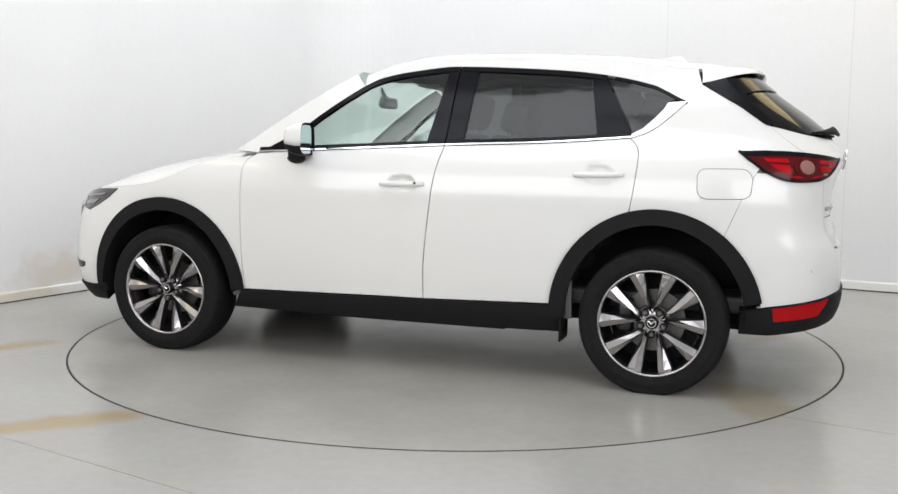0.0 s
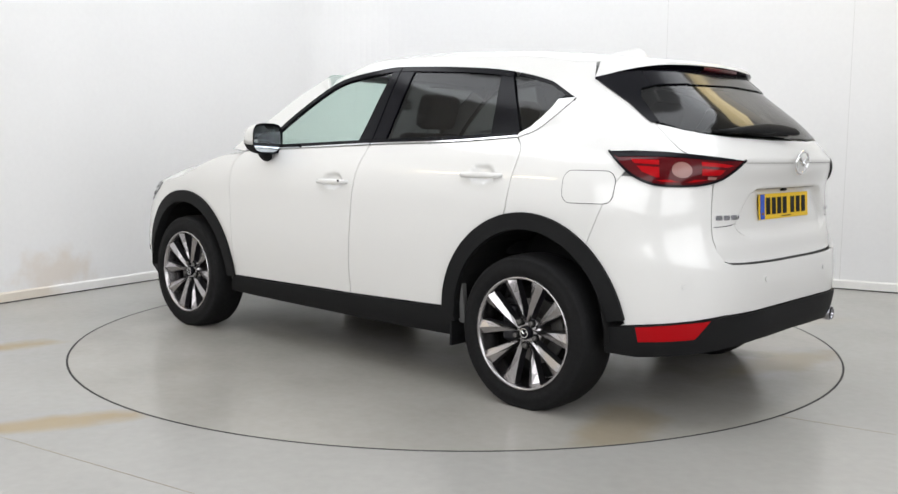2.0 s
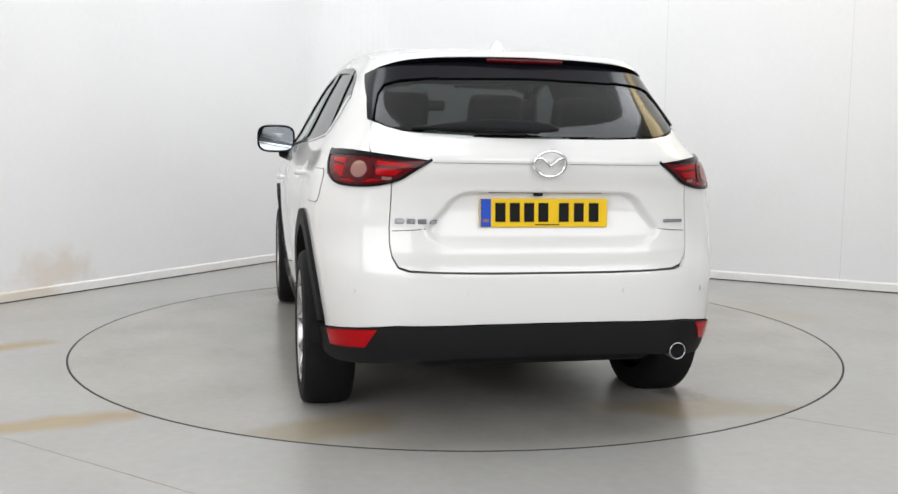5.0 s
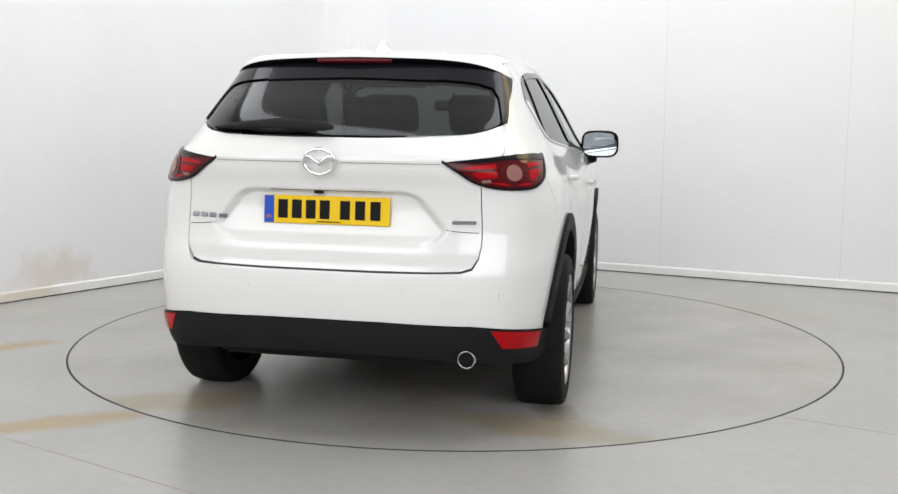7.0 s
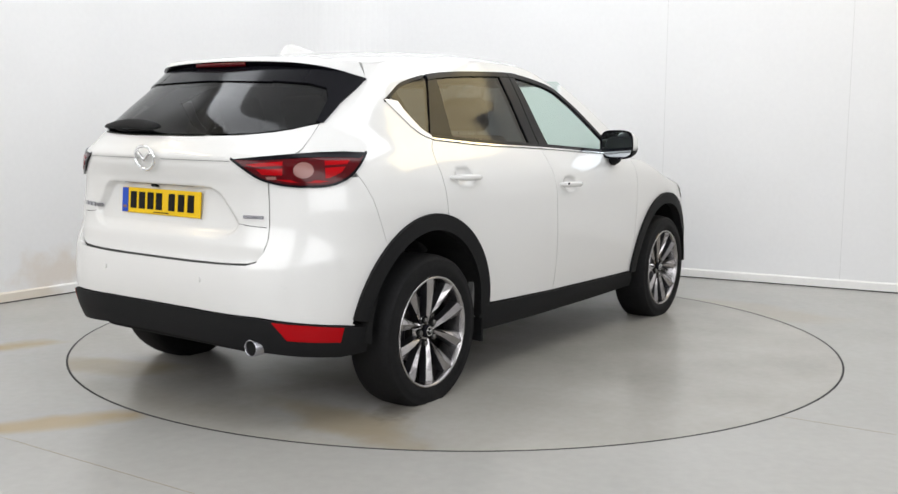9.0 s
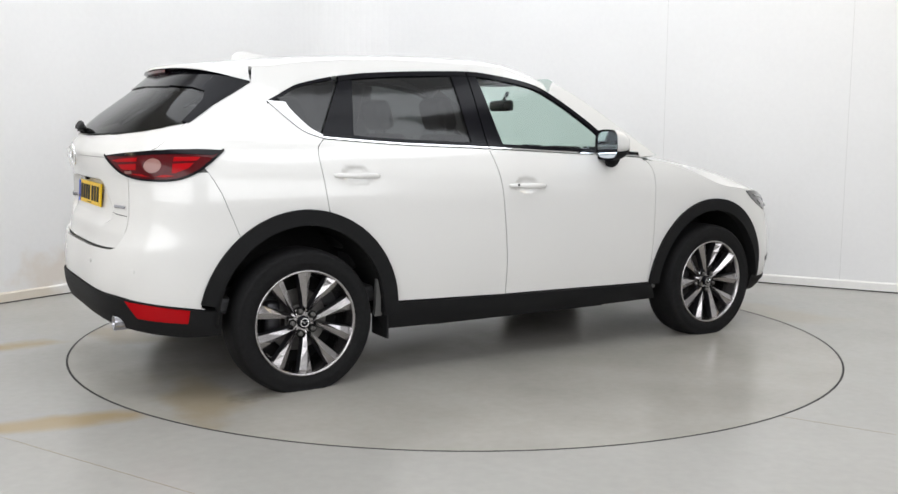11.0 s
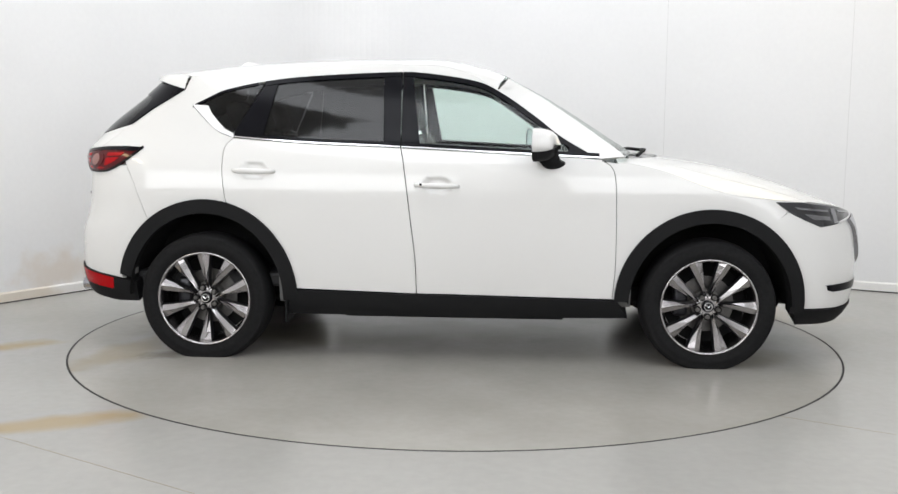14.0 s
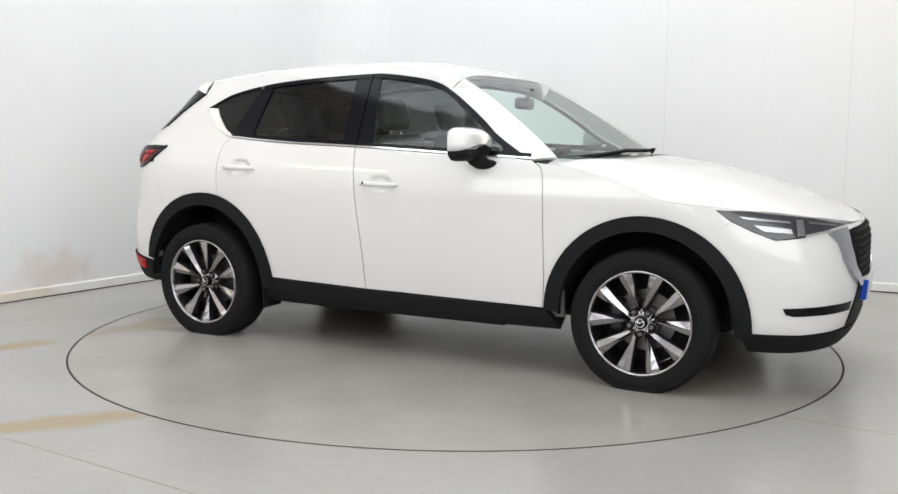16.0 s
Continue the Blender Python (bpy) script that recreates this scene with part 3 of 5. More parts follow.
    skin("quarter_window", qg, f, out, PRIVACY, car, "small dark quarter window", off=-0.003, thick=0.004, gap=0.001, step=0.1)
    skin("quarter_frame", ribbon_poly(q_top, offset_curve(q_top, -0.014)), f, out, GLOSSBLACK, car, off=0.002, thick=0.015, gap=0, step=0.1)

    # front wing
    nose_s = lambda a, z: (XF + math.pi / 2 - a, z)
    tops = [(q, meet(q, hood_xy, 0.7, 1.14)) for q in np.linspace(1.93, 0.86, 22)]
    body = [(0.872, 0.352)] + arch(AF, 0.494, 0.505, 178, 55.4)[1:] + [nose_s(1.075, 0.830), nose_s(1.149, 0.881), nose_s(0.99, 0.876)] + tops + [(0.80, 1.085)] + FDOOR_FRONT[3:]
    skin("front_wing", body, f, out, PAINT, car, "white front wing", gap=0.0012, **kw)

    # arch cladding and sill
    for c, rz, ang in ((AR, (0.520, 0.452), (-2, 168)), (AF, (0.505, 0.440), (-5, 178))):
        outer = arch(c, 0.501, rz[0] + 0.007, *ang, 36)
        inner = arch(c, 0.424, rz[1], *ang, 36)
        skin("wheel_arch", ribbon_poly(outer, inner), f, out, CLADDING, car, "black plastic wheel-arch cladding", off=0.016, thick=0.05, gap=0, step=0.04)
    skin("sill_cladding", [(-0.865, 0.384), (-0.5, 0.378), (0.0, 0.369), (0.4, 0.362), (0.872, 0.352), (0.94, 0.255), (0.3, 0.250), (-0.3, 0.248), (-0.92, 0.250)], f, out, CLADDING, car, "black plastic sill cladding", off=0.014, thick=0.1, step=0.06)
    # dark liner behind the shut lines
    liner = [(-1.24, 1.15), (0.80, 1.07), (0.95, 0.95), (0.95, 0.30), (-0.95, 0.30), (-0.95, 0.70), (-1.24, 0.95)]
    skin("inner_liner", liner, f, out, SEAMLINER, car, off=-0.026, thick=0.03, gap=0, step=0.04)
    skin("inner_liner", lay((-1.28, 0.9), (-1.28, 1.13), (-1.95, 1.12), (-2.0, 0.75), (-1.9, 0.45), (-1.75, 0.45), (-1.7, 0.8)), f, out, SEAMLINER, car, off=-0.006, thick=0.03, gap=0, step=0.04)
    # door handles
    for xa, xb, z, door in ((-1.190, -0.952, 1.023, rear_door), (-0.203, 0.037, 0.956, front_door)):
        door_handle(sg, f, xa, xb, z, door)
    return front_door, rear_door


def door_handle(sg, f, xa, xb, z, door):
    mid = (xa + xb) / 2
    p = f(np.array([mid]), np.array([z]))[0]
    bm = bmesh.new()
    n = 14
    rings = []
    for k in range(n + 1):
        u = k / n
        x = xa + (xb - xa) * u
        y = abs(f(np.array([x]), np.array([z]))[0][1])
        rise = 0.034 * math.sin(math.pi * u) ** 0.45
        h = 0.015 * (0.55 + 0.45 * math.sin(math.pi * u) ** 0.5)
        ring = []
        for q in range(10):
            a = 2 * math.pi * q / 10
            ring.append(bm.verts.new((x, sg * (y + rise + 0.011 * math.cos(a)), z + h * math.sin(a) - 0.004 * (u - 0.5))))
        rings.append(ring)
    for a, b in zip(rings, rings[1:]):
        for q in range(10):
            bm.faces.new((a[q], a[(q + 1) % 10], b[(q + 1) % 10], b[q]))
    bm.faces.new(rings[0])
    bm.faces.new(rings[-1][::-1])
    bmesh.ops.recalc_face_normals(bm, faces=bm.faces)
    part("handle", bm, PAINT, door, "white pull handle", smooth=True)


front_doors, rear_doors = {}, {}
for sg, f, out in ((1, LEFT, -1), (-1, RIGHT, 1)):
    front_doors[sg], rear_doors[sg] = build_side(sg, f, out)

# ---- roof, bonnet, screens ----
edge_y = lambda x: float(LEFT(np.array([along(x, 1.55)]), np.array([curve_z(ROOF_EDGE, x)]))[0][1])
roof_l = [(x, edge_y(x)) for x in np.linspace(-1.49, 0.22, 20)]
front_edge = [(0.25 + 0.047 * (1 - (y / 0.6) ** 2), y) for y in np.linspace(0.57, -0.57, 14)]
rear_edge = [(-1.535 - 0.04 * (1 - (y / 0.55) ** 2), y) for y in np.linspace(-0.55, 0.55, 12)]
skin("roof", roof_l + front_edge + [(x, -y) for x, y in roof_l[::-1]] + rear_edge, roof_xy, 1, PAINT, car, "white roof panel", step=0.06, gap=0)


def windscreen():
    """The front screen: a bowed sheet between the two screen pillars."""
    def f(a, b):
        a, b = np.asarray(a, float), np.asarray(b, float)
        xs = np.array([p[0] for p in SCREEN_EDGE])
        zs = np.array([p[1] for p in SCREEN_EDGE])
        x, z = np.interp(b, np.linspace(0, 1, len(xs)), xs), np.interp(b, np.linspace(0, 1, len(xs)), zs)
        y = half_width(x, z)
        bow = 1 - a**2
        return np.stack([x + (0.030 + 0.065 * b) * bow, y * a, z + (0.006 + 0.010 * b) * bow], 1)
    ob = skin("windscreen", [(-1.0, 0.0), (1.0, 0.0), (1.0, 1.0), (-1.0, 1.0)], f, -1, CLEAR, car, "green-tinted windscreen", step=0.1, thick=0.005, gap=0)
    skin("screen_band", [(-0.985, 0.955), (0.985, 0.955), (0.985, 1.0), (-0.985, 1.0)], f, -1, GLOSSBLACK, ob, "", step=0.1, off=-0.004, thick=0.003, gap=0)


windscreen()
bon = [(0.95, 0.72), (1.05, 0.733), (1.3, 0.75), (1.6, 0.765), (1.87, 0.755), (2.0, 0.665), (2.076, 0.585), (2.17, 0.40), (2.225, 0.2)]
rear = [(1.17, 0.0), (1.155, 0.25), (1.10, 0.5)]
skin("bonnet", rear + bon + [(2.24, 0)] + [(x, -y) for x, y in bon[::-1]] + [(x, -y) for x, y in rear[:0:-1]], hood_xy, 1, PAINT, car, "white bonnet", step=0.06)
cowl = [(0.86, 0.70), (0.95, 0.5), (1.02, 0.25), (1.04, 0.0)]
skin("cowl", cowl + [(x, -y) for x, y in cowl[-2::-1]] + [(0.95, -0.715)] + [(x, -y) for x, y in rear[::-1]] + rear[1:] + [(0.95, 0.715)], hood_xy, 1, GLOSSBLACK, car, "black cowl panel below the windscreen", step=0.08, off=-0.012, gap=0)
for sg in (1, -1):
    tops = [LEFT(np.array([s]), np.array([meet(s, hood_xy, 0.7, 1.14)]))[0] for s in np.linspace(0.86, 1.93, 16)]
    wing_top = [(p[0], sg * (p[1] - 0.001)) for p in tops] + [(x, sg * y) for x, y in bon[:5][::-1]] + [(0.86, sg * 0.72)]
    skin("wing_top", wing_top, hood_xy, 1, PAINT, car, step=0.06, gap=0.001)

# ---- tail ----
TAILMAP = end_surface(True)


def mirrored(half):
    """A closed outline from its half on the car's left, top to bottom."""
    return half + [(-y, z) for y, z in half[::-1]]


gate_half = [(0.0, 1.200), (0.2, 1.201), (0.45, 1.209), (0.55, 1.222), (0.6, 1.236), (0.652, 1.262), (0.676, 1.156), (0.66, 1.10), (0.603, 1.03), (0.606, 0.95), (0.612, 0.855), (0.612, 0.79), (0.604, 0.745), (0.580, 0.704), (0.54, 0.692), (0.45, 0.688), (0.2, 0.685), (0.0, 0.685)]
tailgate = skin("tailgate", mirrored(gate_half[1:]), tail_yz, -1, PAINT, car, "white tailgate with a recess for the plate", step=0.009, gap=0.001)
glass_half = [(0.0, 1.444), (0.40, 1.436), (0.52, 1.428), (0.582, 1.41), (0.610, 1.37), (0.630, 1.31), (0.642, 1.266), (0.60, 1.239), (0.50, 1.217), (0.3, 1.209), (0.0, 1.207)]
flat_tail = lambda a, b: tail_yz(a, b, 0.0)
rear_window = skin("rear_window", mirrored(glass_half), flat_tail, -1, PRIVACY, tailgate, "dark privacy glass rear window", step=0.06, off=0.002, thick=0.004, gap=0)
for sg in (1, -1):
    fin = [(0.905, 1.264), (1.028, 1.356), (1.243, 1.461), (1.13, 1.478), (round_to(0.5, 1.492), 1.492), (round_to(0.36, 1.50), 1.50), (round_to(0.37, 1.438), 1.438)]
    fin += [(round_to(y, z), z) for y, z in glass_half[2:7]]
    skin("window_surround", [(sg * a, z) for a, z in fin], TAILMAP, -1, GLOSSBLACK, tailgate, "gloss black side fin of the rear window", step=0.04, off=0.009, thick=0.03, gap=0)
skin("window_surround", mirrored([(0.37, 1.434), (0.37, 1.502), (0.2, 1.508)])[0:3] + [(-0.2, 1.508), (-0.37, 1.502), (-0.37, 1.434), (0.0, 1.443)], flat_tail, -1, GLOSSBLACK, tailgate, "", step=0.05, off=0.008, thick=0.03, gap=0)
# roof spoiler: top sheet, rolled white lip and black underside
spo = [(-1.505, 0.585), (-1.60, 0.545), (-1.675, 0.475), (-1.73, 0.37), (-1.762, 0.2)]
spoiler = skin("spoiler", spo + [(-1.775, 0.0)] + [(x, -y) for x, y in spo[::-1]] + rear_edge, roof_xy, 1, PAINT, tailgate, "white roof spoiler", step=0.06, off=0.001, thick=0.014, gap=0)


def loft(name, a, b, bulge, material, parent, label="", k=10, m=4):
    """A bowed strip between two curves of points in space, mirrored to both sides of the car."""
    run = lambda c: [np.array([*xy, z]) for xy, z in zip(spline([q[:2] for q in c], k), [q[1] for q in spline([(q[0], q[2]) for q in c], k)])]
    pa, pb = run(a), run(b)
    half = [[pa[i] * (1 - u) + pb[i] * u + np.array(bulge) * 4 * u * (1 - u) for u in np.linspace(0, 1, m + 1)] for i in range(len(pa))]
    rows = half + [[q * np.array([1, -1, 1]) for q in r] for r in half[-2::-1]]
    bm = bmesh.new()
    vs = [[bm.verts.new(q) for q in r] for r in rows]
    for r, t in zip(vs, vs[1:]):
        for c in range(m):
            bm.faces.new((r[c], r[c + 1], t[c + 1], t[c]))
    bmesh.ops.recalc_face_normals(bm, faces=bm.faces)
    return part(name, bm, material, parent, label, smooth=True)


on_roof = lambda x, y, d=0.0: (x, y, float(roof_xy(np.array([x]), np.array([y]))[0][2]) + d)
lip_top = [on_roof(x, y, 0.001) for x, y in spo + [(-1.775, 0.0)]]
lip_low = [(-1.515, 0.640, 1.462), (-1.615, 0.590, 1.492), (-1.695, 0.512, 1.514), (-1.752, 0.395, 1.527), (-1.785, 0.21, 1.534), (-1.798, 0.0, 1.537)]
deep = [(-1.515, 0.632, 1.458), (-1.585, 0.570, 1.472), (-1.64, 0.475, 1.480), (-1.672, 0.36, 1.486), (-1.692, 0.2, 1.490), (-1.70, 0.0, 1.492)]
loft("spoiler_lip", lip_top, lip_low, (-0.004, 0, 0.004), PAINT, spoiler, "white rolled edge of the spoiler")
loft("spoiler_underside", [(x, y, z - 0.0005) for x, y, z in lip_low], deep, (-0.004, 0, -0.006), GLOSSBLACK, spoiler, "black underside of the spoiler")
brake = [(-1.7955 + 0.33 * y * y, y) for y in np.linspace(-0.165, 0.165, 9)]
bm = bmesh.new()
rows = [[bm.verts.new((x - dx, y, z)) for dx, z in ((0.0, 1.531), (0.004, 1.528), (0.001, 1.514), (-0.03, 1.512))] for x, y in brake]
for r, t in zip(rows, rows[1:]):
    for c in range(3):
        bm.faces.new((r[c], r[c + 1], t[c + 1], t[c]))
bmesh.ops.recalc_face_normals(bm, faces=bm.faces)
part("brake_light", bm, DEEPRED, spoiler, "red high brake light", smooth=True)

# bumper in white, lower skirt in black
bt = 0.64
ca = lambda x, z: math.pi / 2 - (XR - along(x, z))
bump_half = [(0.0, 0.681), (0.25, 0.681), (0.45, 0.684), (round_to(0.545, 0.687), 0.687), (round_to(0.585, 0.70), 0.70), (round_to(0.6065, 0.742), 0.742), (round_to(0.6145, 0.79), 0.79), (round_to(0.6145, 0.855), 0.855), (round_to(0.6085, 0.95), 0.95), (round_to(0.608, 1.04), 1.04), (ca(-1.785, 1.045), 1.045), (ca(-1.769, 1.017), 1.017), (ca(-1.734, 0.949), 0.949)] + [(ca(x, z), z) for x, z in arc(AR[0], AR[1], 0.494, 0.520, 129, 170, 12)] + [(1.02, 0.424), (0.96, 0.433), (0.68, 0.471), (0.61, 0.480), (0.29, 0.488), (0.0, 0.489)]
skin("rear_bumper", mirrored(bump_half), TAILMAP, -1, PAINT, car, "white rear bumper with parking sensors", step=0.03, gap=0.001)
skirt_half = [(0.0, 0.487), (0.29, 0.486), (0.61, 0.478), (0.68, 0.469), (0.96, 0.431), (1.02, 0.422), (1.09, 0.415), (1.085, 0.30), (0.95, 0.295), (0.79, 0.312), (0.6, 0.335), (0.38, 0.352), (0.0, 0.358)]
skin("rear_skirt", mirrored(skirt_half), TAILMAP, -1, CLADDING, car, "black plastic lower rear bumper", step=0.05, off=0.01, thick=0.12)
skin("inner_liner", mirrored([(0.0, 1.15), (0.5, 1.15), (0.75, 1.1), (0.75, 0.45), (0.0, 0.45)]), TAILMAP, -1, SEAMLINER, car, step=0.08, off=-0.036, thick=0.02, gap=0)

# lamps
for sg in (1, -1):
    o = -1
    fl = lambda pts: [(sg * a, z) for a, z in pts]
    lamp_top = [(1.105, 1.139), (0.98, 1.143), (0.86, 1.140), (0.76, 1.133), (0.63, 1.122), (0.494, 1.109)]
    lamp_low = spline([(0.494, 1.109), (0.56, 1.070), (0.622, 1.034), (0.70, 1.012), (0.77, 1.004), (0.86, 1.003), (0.93, 1.013), (1.0, 1.045), (1.06, 1.095), (1.105, 1.139)], 3)
    tail_lamp = skin("tail_lamp", fl(lamp_top + lamp_low[1:-1]), TAILMAP, o, DEEPRED, car, "dark red wraparound tail lamp", step=0.03, off=0.007, thick=0.04, gap=0.001)
    skin("lamp_bezel", fl(lamp_top + [(0.63, 1.108), (0.76, 1.116), (0.86, 1.121), (0.98, 1.121), (1.055, 1.117)]), TAILMAP, o, GLOSSBLACK, tail_lamp, "", step=0.05, off=0.010, thick=0.01, gap=0)
    skin("lamp_bezel", fl(ribbon_poly(lamp_low, offset_curve(lamp_low, 0.010))), TAILMAP, o, GLOSSBLACK, tail_lamp, "", step=0.05, off=0.010, thick=0.01, gap=0)
    for half in ([(0.885, 1.108), (1.00, 1.110), (0.985, 1.094), (0.885, 1.090)], [(0.885, 1.080), (0.975, 1.084), (0.955, 1.062), (0.90, 1.040), (0.885, 1.040)], [(0.715, 1.104), (0.63, 1.098), (0.565, 1.091), (0.60, 1.084), (0.715, 1.088)], [(0.715, 1.078), (0.61, 1.074), (0.635, 1.054), (0.715, 1.052)]):
        skin("lens", fl(half), TAILMAP, o, RED, tail_lamp, "bright red lens", step=0.03, off=0.009, thick=0.01, gap=0)
    skin("lens", fl([(0.68, 1.036), (0.75, 1.024), (0.86, 1.022), (0.90, 1.028), (0.86, 1.032), (0.75, 1.035)]), TAILMAP, o, RED, tail_lamp, "bright red lens", step=0.03, off=0.009, thick=0.01, gap=0)
    skin("lens_ring", fl(arc(0.797, 1.070, 0.072, 0.047, 0, 352, 28)), TAILMAP, o, DEEPRED, tail_lamp, "dark red ring", step=0.03, off=0.010, thick=0.01, gap=0)
    skin("round_reflector", fl(arc(0.797, 1.070, 0.040, 0.030, 0, 352, 24)), TAILMAP, o, LENSGREY, tail_lamp, "round clear reversing reflector", step=0.03, off=0.013, thick=0.01, gap=0)
    # small pale patch painted for a reflection, below the ring's inner side
    skin("painted_glint", fl([(0.69, 1.048), (0.65, 1.046), (0.655, 1.036), (0.69, 1.036)]), TAILMAP, o, LENSGREY, tail_lamp, "", step=0.03, off=0.011, thick=0.01, gap=0)
    skin("reflector", fl([(0.672, 0.464), (0.80, 0.450), (0.958, 0.427), (0.945, 0.364), (0.85, 0.374), (0.73, 0.388)]), TAILMAP, o, RED, car, "red rear reflector in the black skirt", step=0.04, off=0.013, thick=0.02, gap=0.001)

# ---- nose ----
NOSEMAP = end_surface(False)
cf = lambda x, z: math.pi / 2 - (along(x, z) - XF)
nose_half = [(0.0, 0.80), (0.25, 0.803), (0.414, 0.800), (0.549, 0.785), (0.75, 0.756), (0.879, 0.746), (0.986, 0.787), (1.075, 0.83)] + [(cf(x, z), z) for x, z in arc(AF[0], AF[1], 0.494, 0.505, 56, 2, 14)] + [(cf(1.853, 0.312), 0.312), (0.75, 0.305), (0.45, 0.314), (0.3, 0.32), (0.0, 0.32)]
front_bumper = skin("front_bumper", mirrored(nose_half), NOSEMAP, 1, PAINT, car, "white front bumper", step=0.035, gap=0.001)
skirt = [(0.0, 0.318), (0.3, 0.318), (0.45, 0.312), (0.75, 0.303), (cf(1.825, 0.312), 0.312), (cf(1.80, 0.30), 0.30), (cf(1.83, 0.222), 0.222), (0.75, 0.214), (0.44, 0.218), (0.0, 0.225)]
skin("front_skirt", mirrored(skirt), NOSEMAP, 1, CLADDING, car, "black plastic lower front bumper", step=0.05, off=0.01, thick=0.12)
grille = skin("grille", mirrored([(0.0, 0.785), (0.30, 0.783), (0.43, 0.775), (0.47, 0.70), (0.42, 0.60), (0.34, 0.545), (0.2, 0.53), (0.0, 0.53)]), NOSEMAP, 1, LINER, front_bumper, "black mesh grille", step=0.05, off=0.005, thick=0.02, gap=0)
for k in range(7):
    z = 0.56 + 0.033 * k
    w = 0.34 + 0.012 * k
    skin("grille_bar", [(-w, z), (w, z), (w, z + 0.008), (-w, z + 0.008)], NOSEMAP, 1, CLADDING, grille, "", step=0.1, off=0.012, thick=0.01, gap=0)
front_plate = skin("number_plate", [(-0.24, 0.42), (0.24, 0.42), (0.24, 0.52), (-0.24, 0.52)], NOSEMAP, 1, PLATEWHITE, front_bumper, "white front number plate with a blue band", step=0.1, off=0.03, thick=0.03, gap=0)
skin("plate_band", [(-0.242, 0.422), (-0.195, 0.422), (-0.195, 0.518), (-0.242, 0.518)], NOSEMAP, 1, PLATEBLUE, front_plate, "blue band", step=0.1, off=0.032, thick=0.03, gap=0)
skin("lower_intake", mirrored([(0.0, 0.50), (0.33, 0.50), (0.40, 0.40), (0.44, 0.32), (0.0, 0.32)]), NOSEMAP, 1, CLADDING, front_bumper, "black lower intake", step=0.06, off=0.006, thick=0.02, gap=0)
for sg in (1, -1):
    fl = lambda pts: [(sg * a, z) for a, z in pts]
    skin("grille_surround", fl([(0.60, 0.770), (0.45, 0.788), (0.46, 0.71), (0.41, 0.605), (0.33, 0.545), (0.0, 0.525), (0.0, 0.495), (0.35, 0.505), (0.455, 0.57), (0.515, 0.64), (0.545, 0.72)]), NOSEMAP, 1, CHROME_DARKENED, front_bumper, "chrome wing round the grille", step=0.05, off=0.020, thick=0.035, gap=0)
    hl = skin("headlamp", fl([(1.149, 0.881), (0.99, 0.875), (0.926, 0.868), (0.78, 0.853), (0.649, 0.838), (0.52, 0.815), (0.414, 0.802), (0.549, 0.787), (0.65, 0.772), (0.75, 0.758), (0.879, 0.748), (0.93, 0.765), (0.986, 0.788), (1.078, 0.832)]), NOSEMAP, 1, LAMPDARK, car, "slim dark headlamp", step=0.04, off=0.004, thick=0.04, gap=0.001)
    skin("light_bar", fl([(1.04, 0.853), (0.80, 0.828), (0.80, 0.818), (1.02, 0.840)]), NOSEMAP, 1, LAMPBRIGHT, hl, "bright light bar", step=0.05, off=0.008, thick=0.01, gap=0)
    skin("light_bar", fl([(0.98, 0.815), (0.80, 0.795), (0.80, 0.775), (0.93, 0.785)]), NOSEMAP, 1, LAMPBRIGHT, hl, "bright reflector", step=0.05, off=0.008, thick=0.01, gap=0)
    skin("light_bar", fl([(0.77, 0.835), (0.73, 0.832), (0.74, 0.765), (0.78, 0.762)]), NOSEMAP, 1, LAMPBRIGHT, hl, "bright reflector", step=0.05, off=0.010, thick=0.01, gap=0)
    skin("light_bar", fl([(0.70, 0.825), (0.52, 0.803), (0.52, 0.797), (0.70, 0.815)]), NOSEMAP, 1, LAMPBRIGHT, hl, "bright light bar", step=0.05, off=0.008, thick=0.01, gap=0)
    skin("lamp_trim", fl([(0.74, 0.766), (0.55, 0.790), (0.44, 0.800), (0.44, 0.790), (0.55, 0.780), (0.74, 0.757)]), NOSEMAP, 1, CHROME, hl, "chrome lower edge", step=0.05, off=0.014, thick=0.015, gap=0)
    skin("fog_slot", fl([(0.850, 0.436), (0.835, 0.408), (0.80, 0.398), (0.44, 0.400), (0.42, 0.440), (0.60, 0.442)]), NOSEMAP, 1, GLOSSBLACK, front_bumper, "black slot with lamp", step=0.05, off=0.004, thick=0.01, gap=0)

skin("inner_liner", mirrored([(0.0, 0.76), (0.5, 0.76), (0.80, 0.74), (1.0, 0.79), (1.18, 0.88), (1.25, 0.84), (1.19, 0.74), (1.0, 0.5), (0.9, 0.36), (0.0, 0.36)]), NOSEMAP, 1, SEAMLINER, car, step=0.08, off=-0.012, thick=0.02, gap=0)

# ---- wheels ----


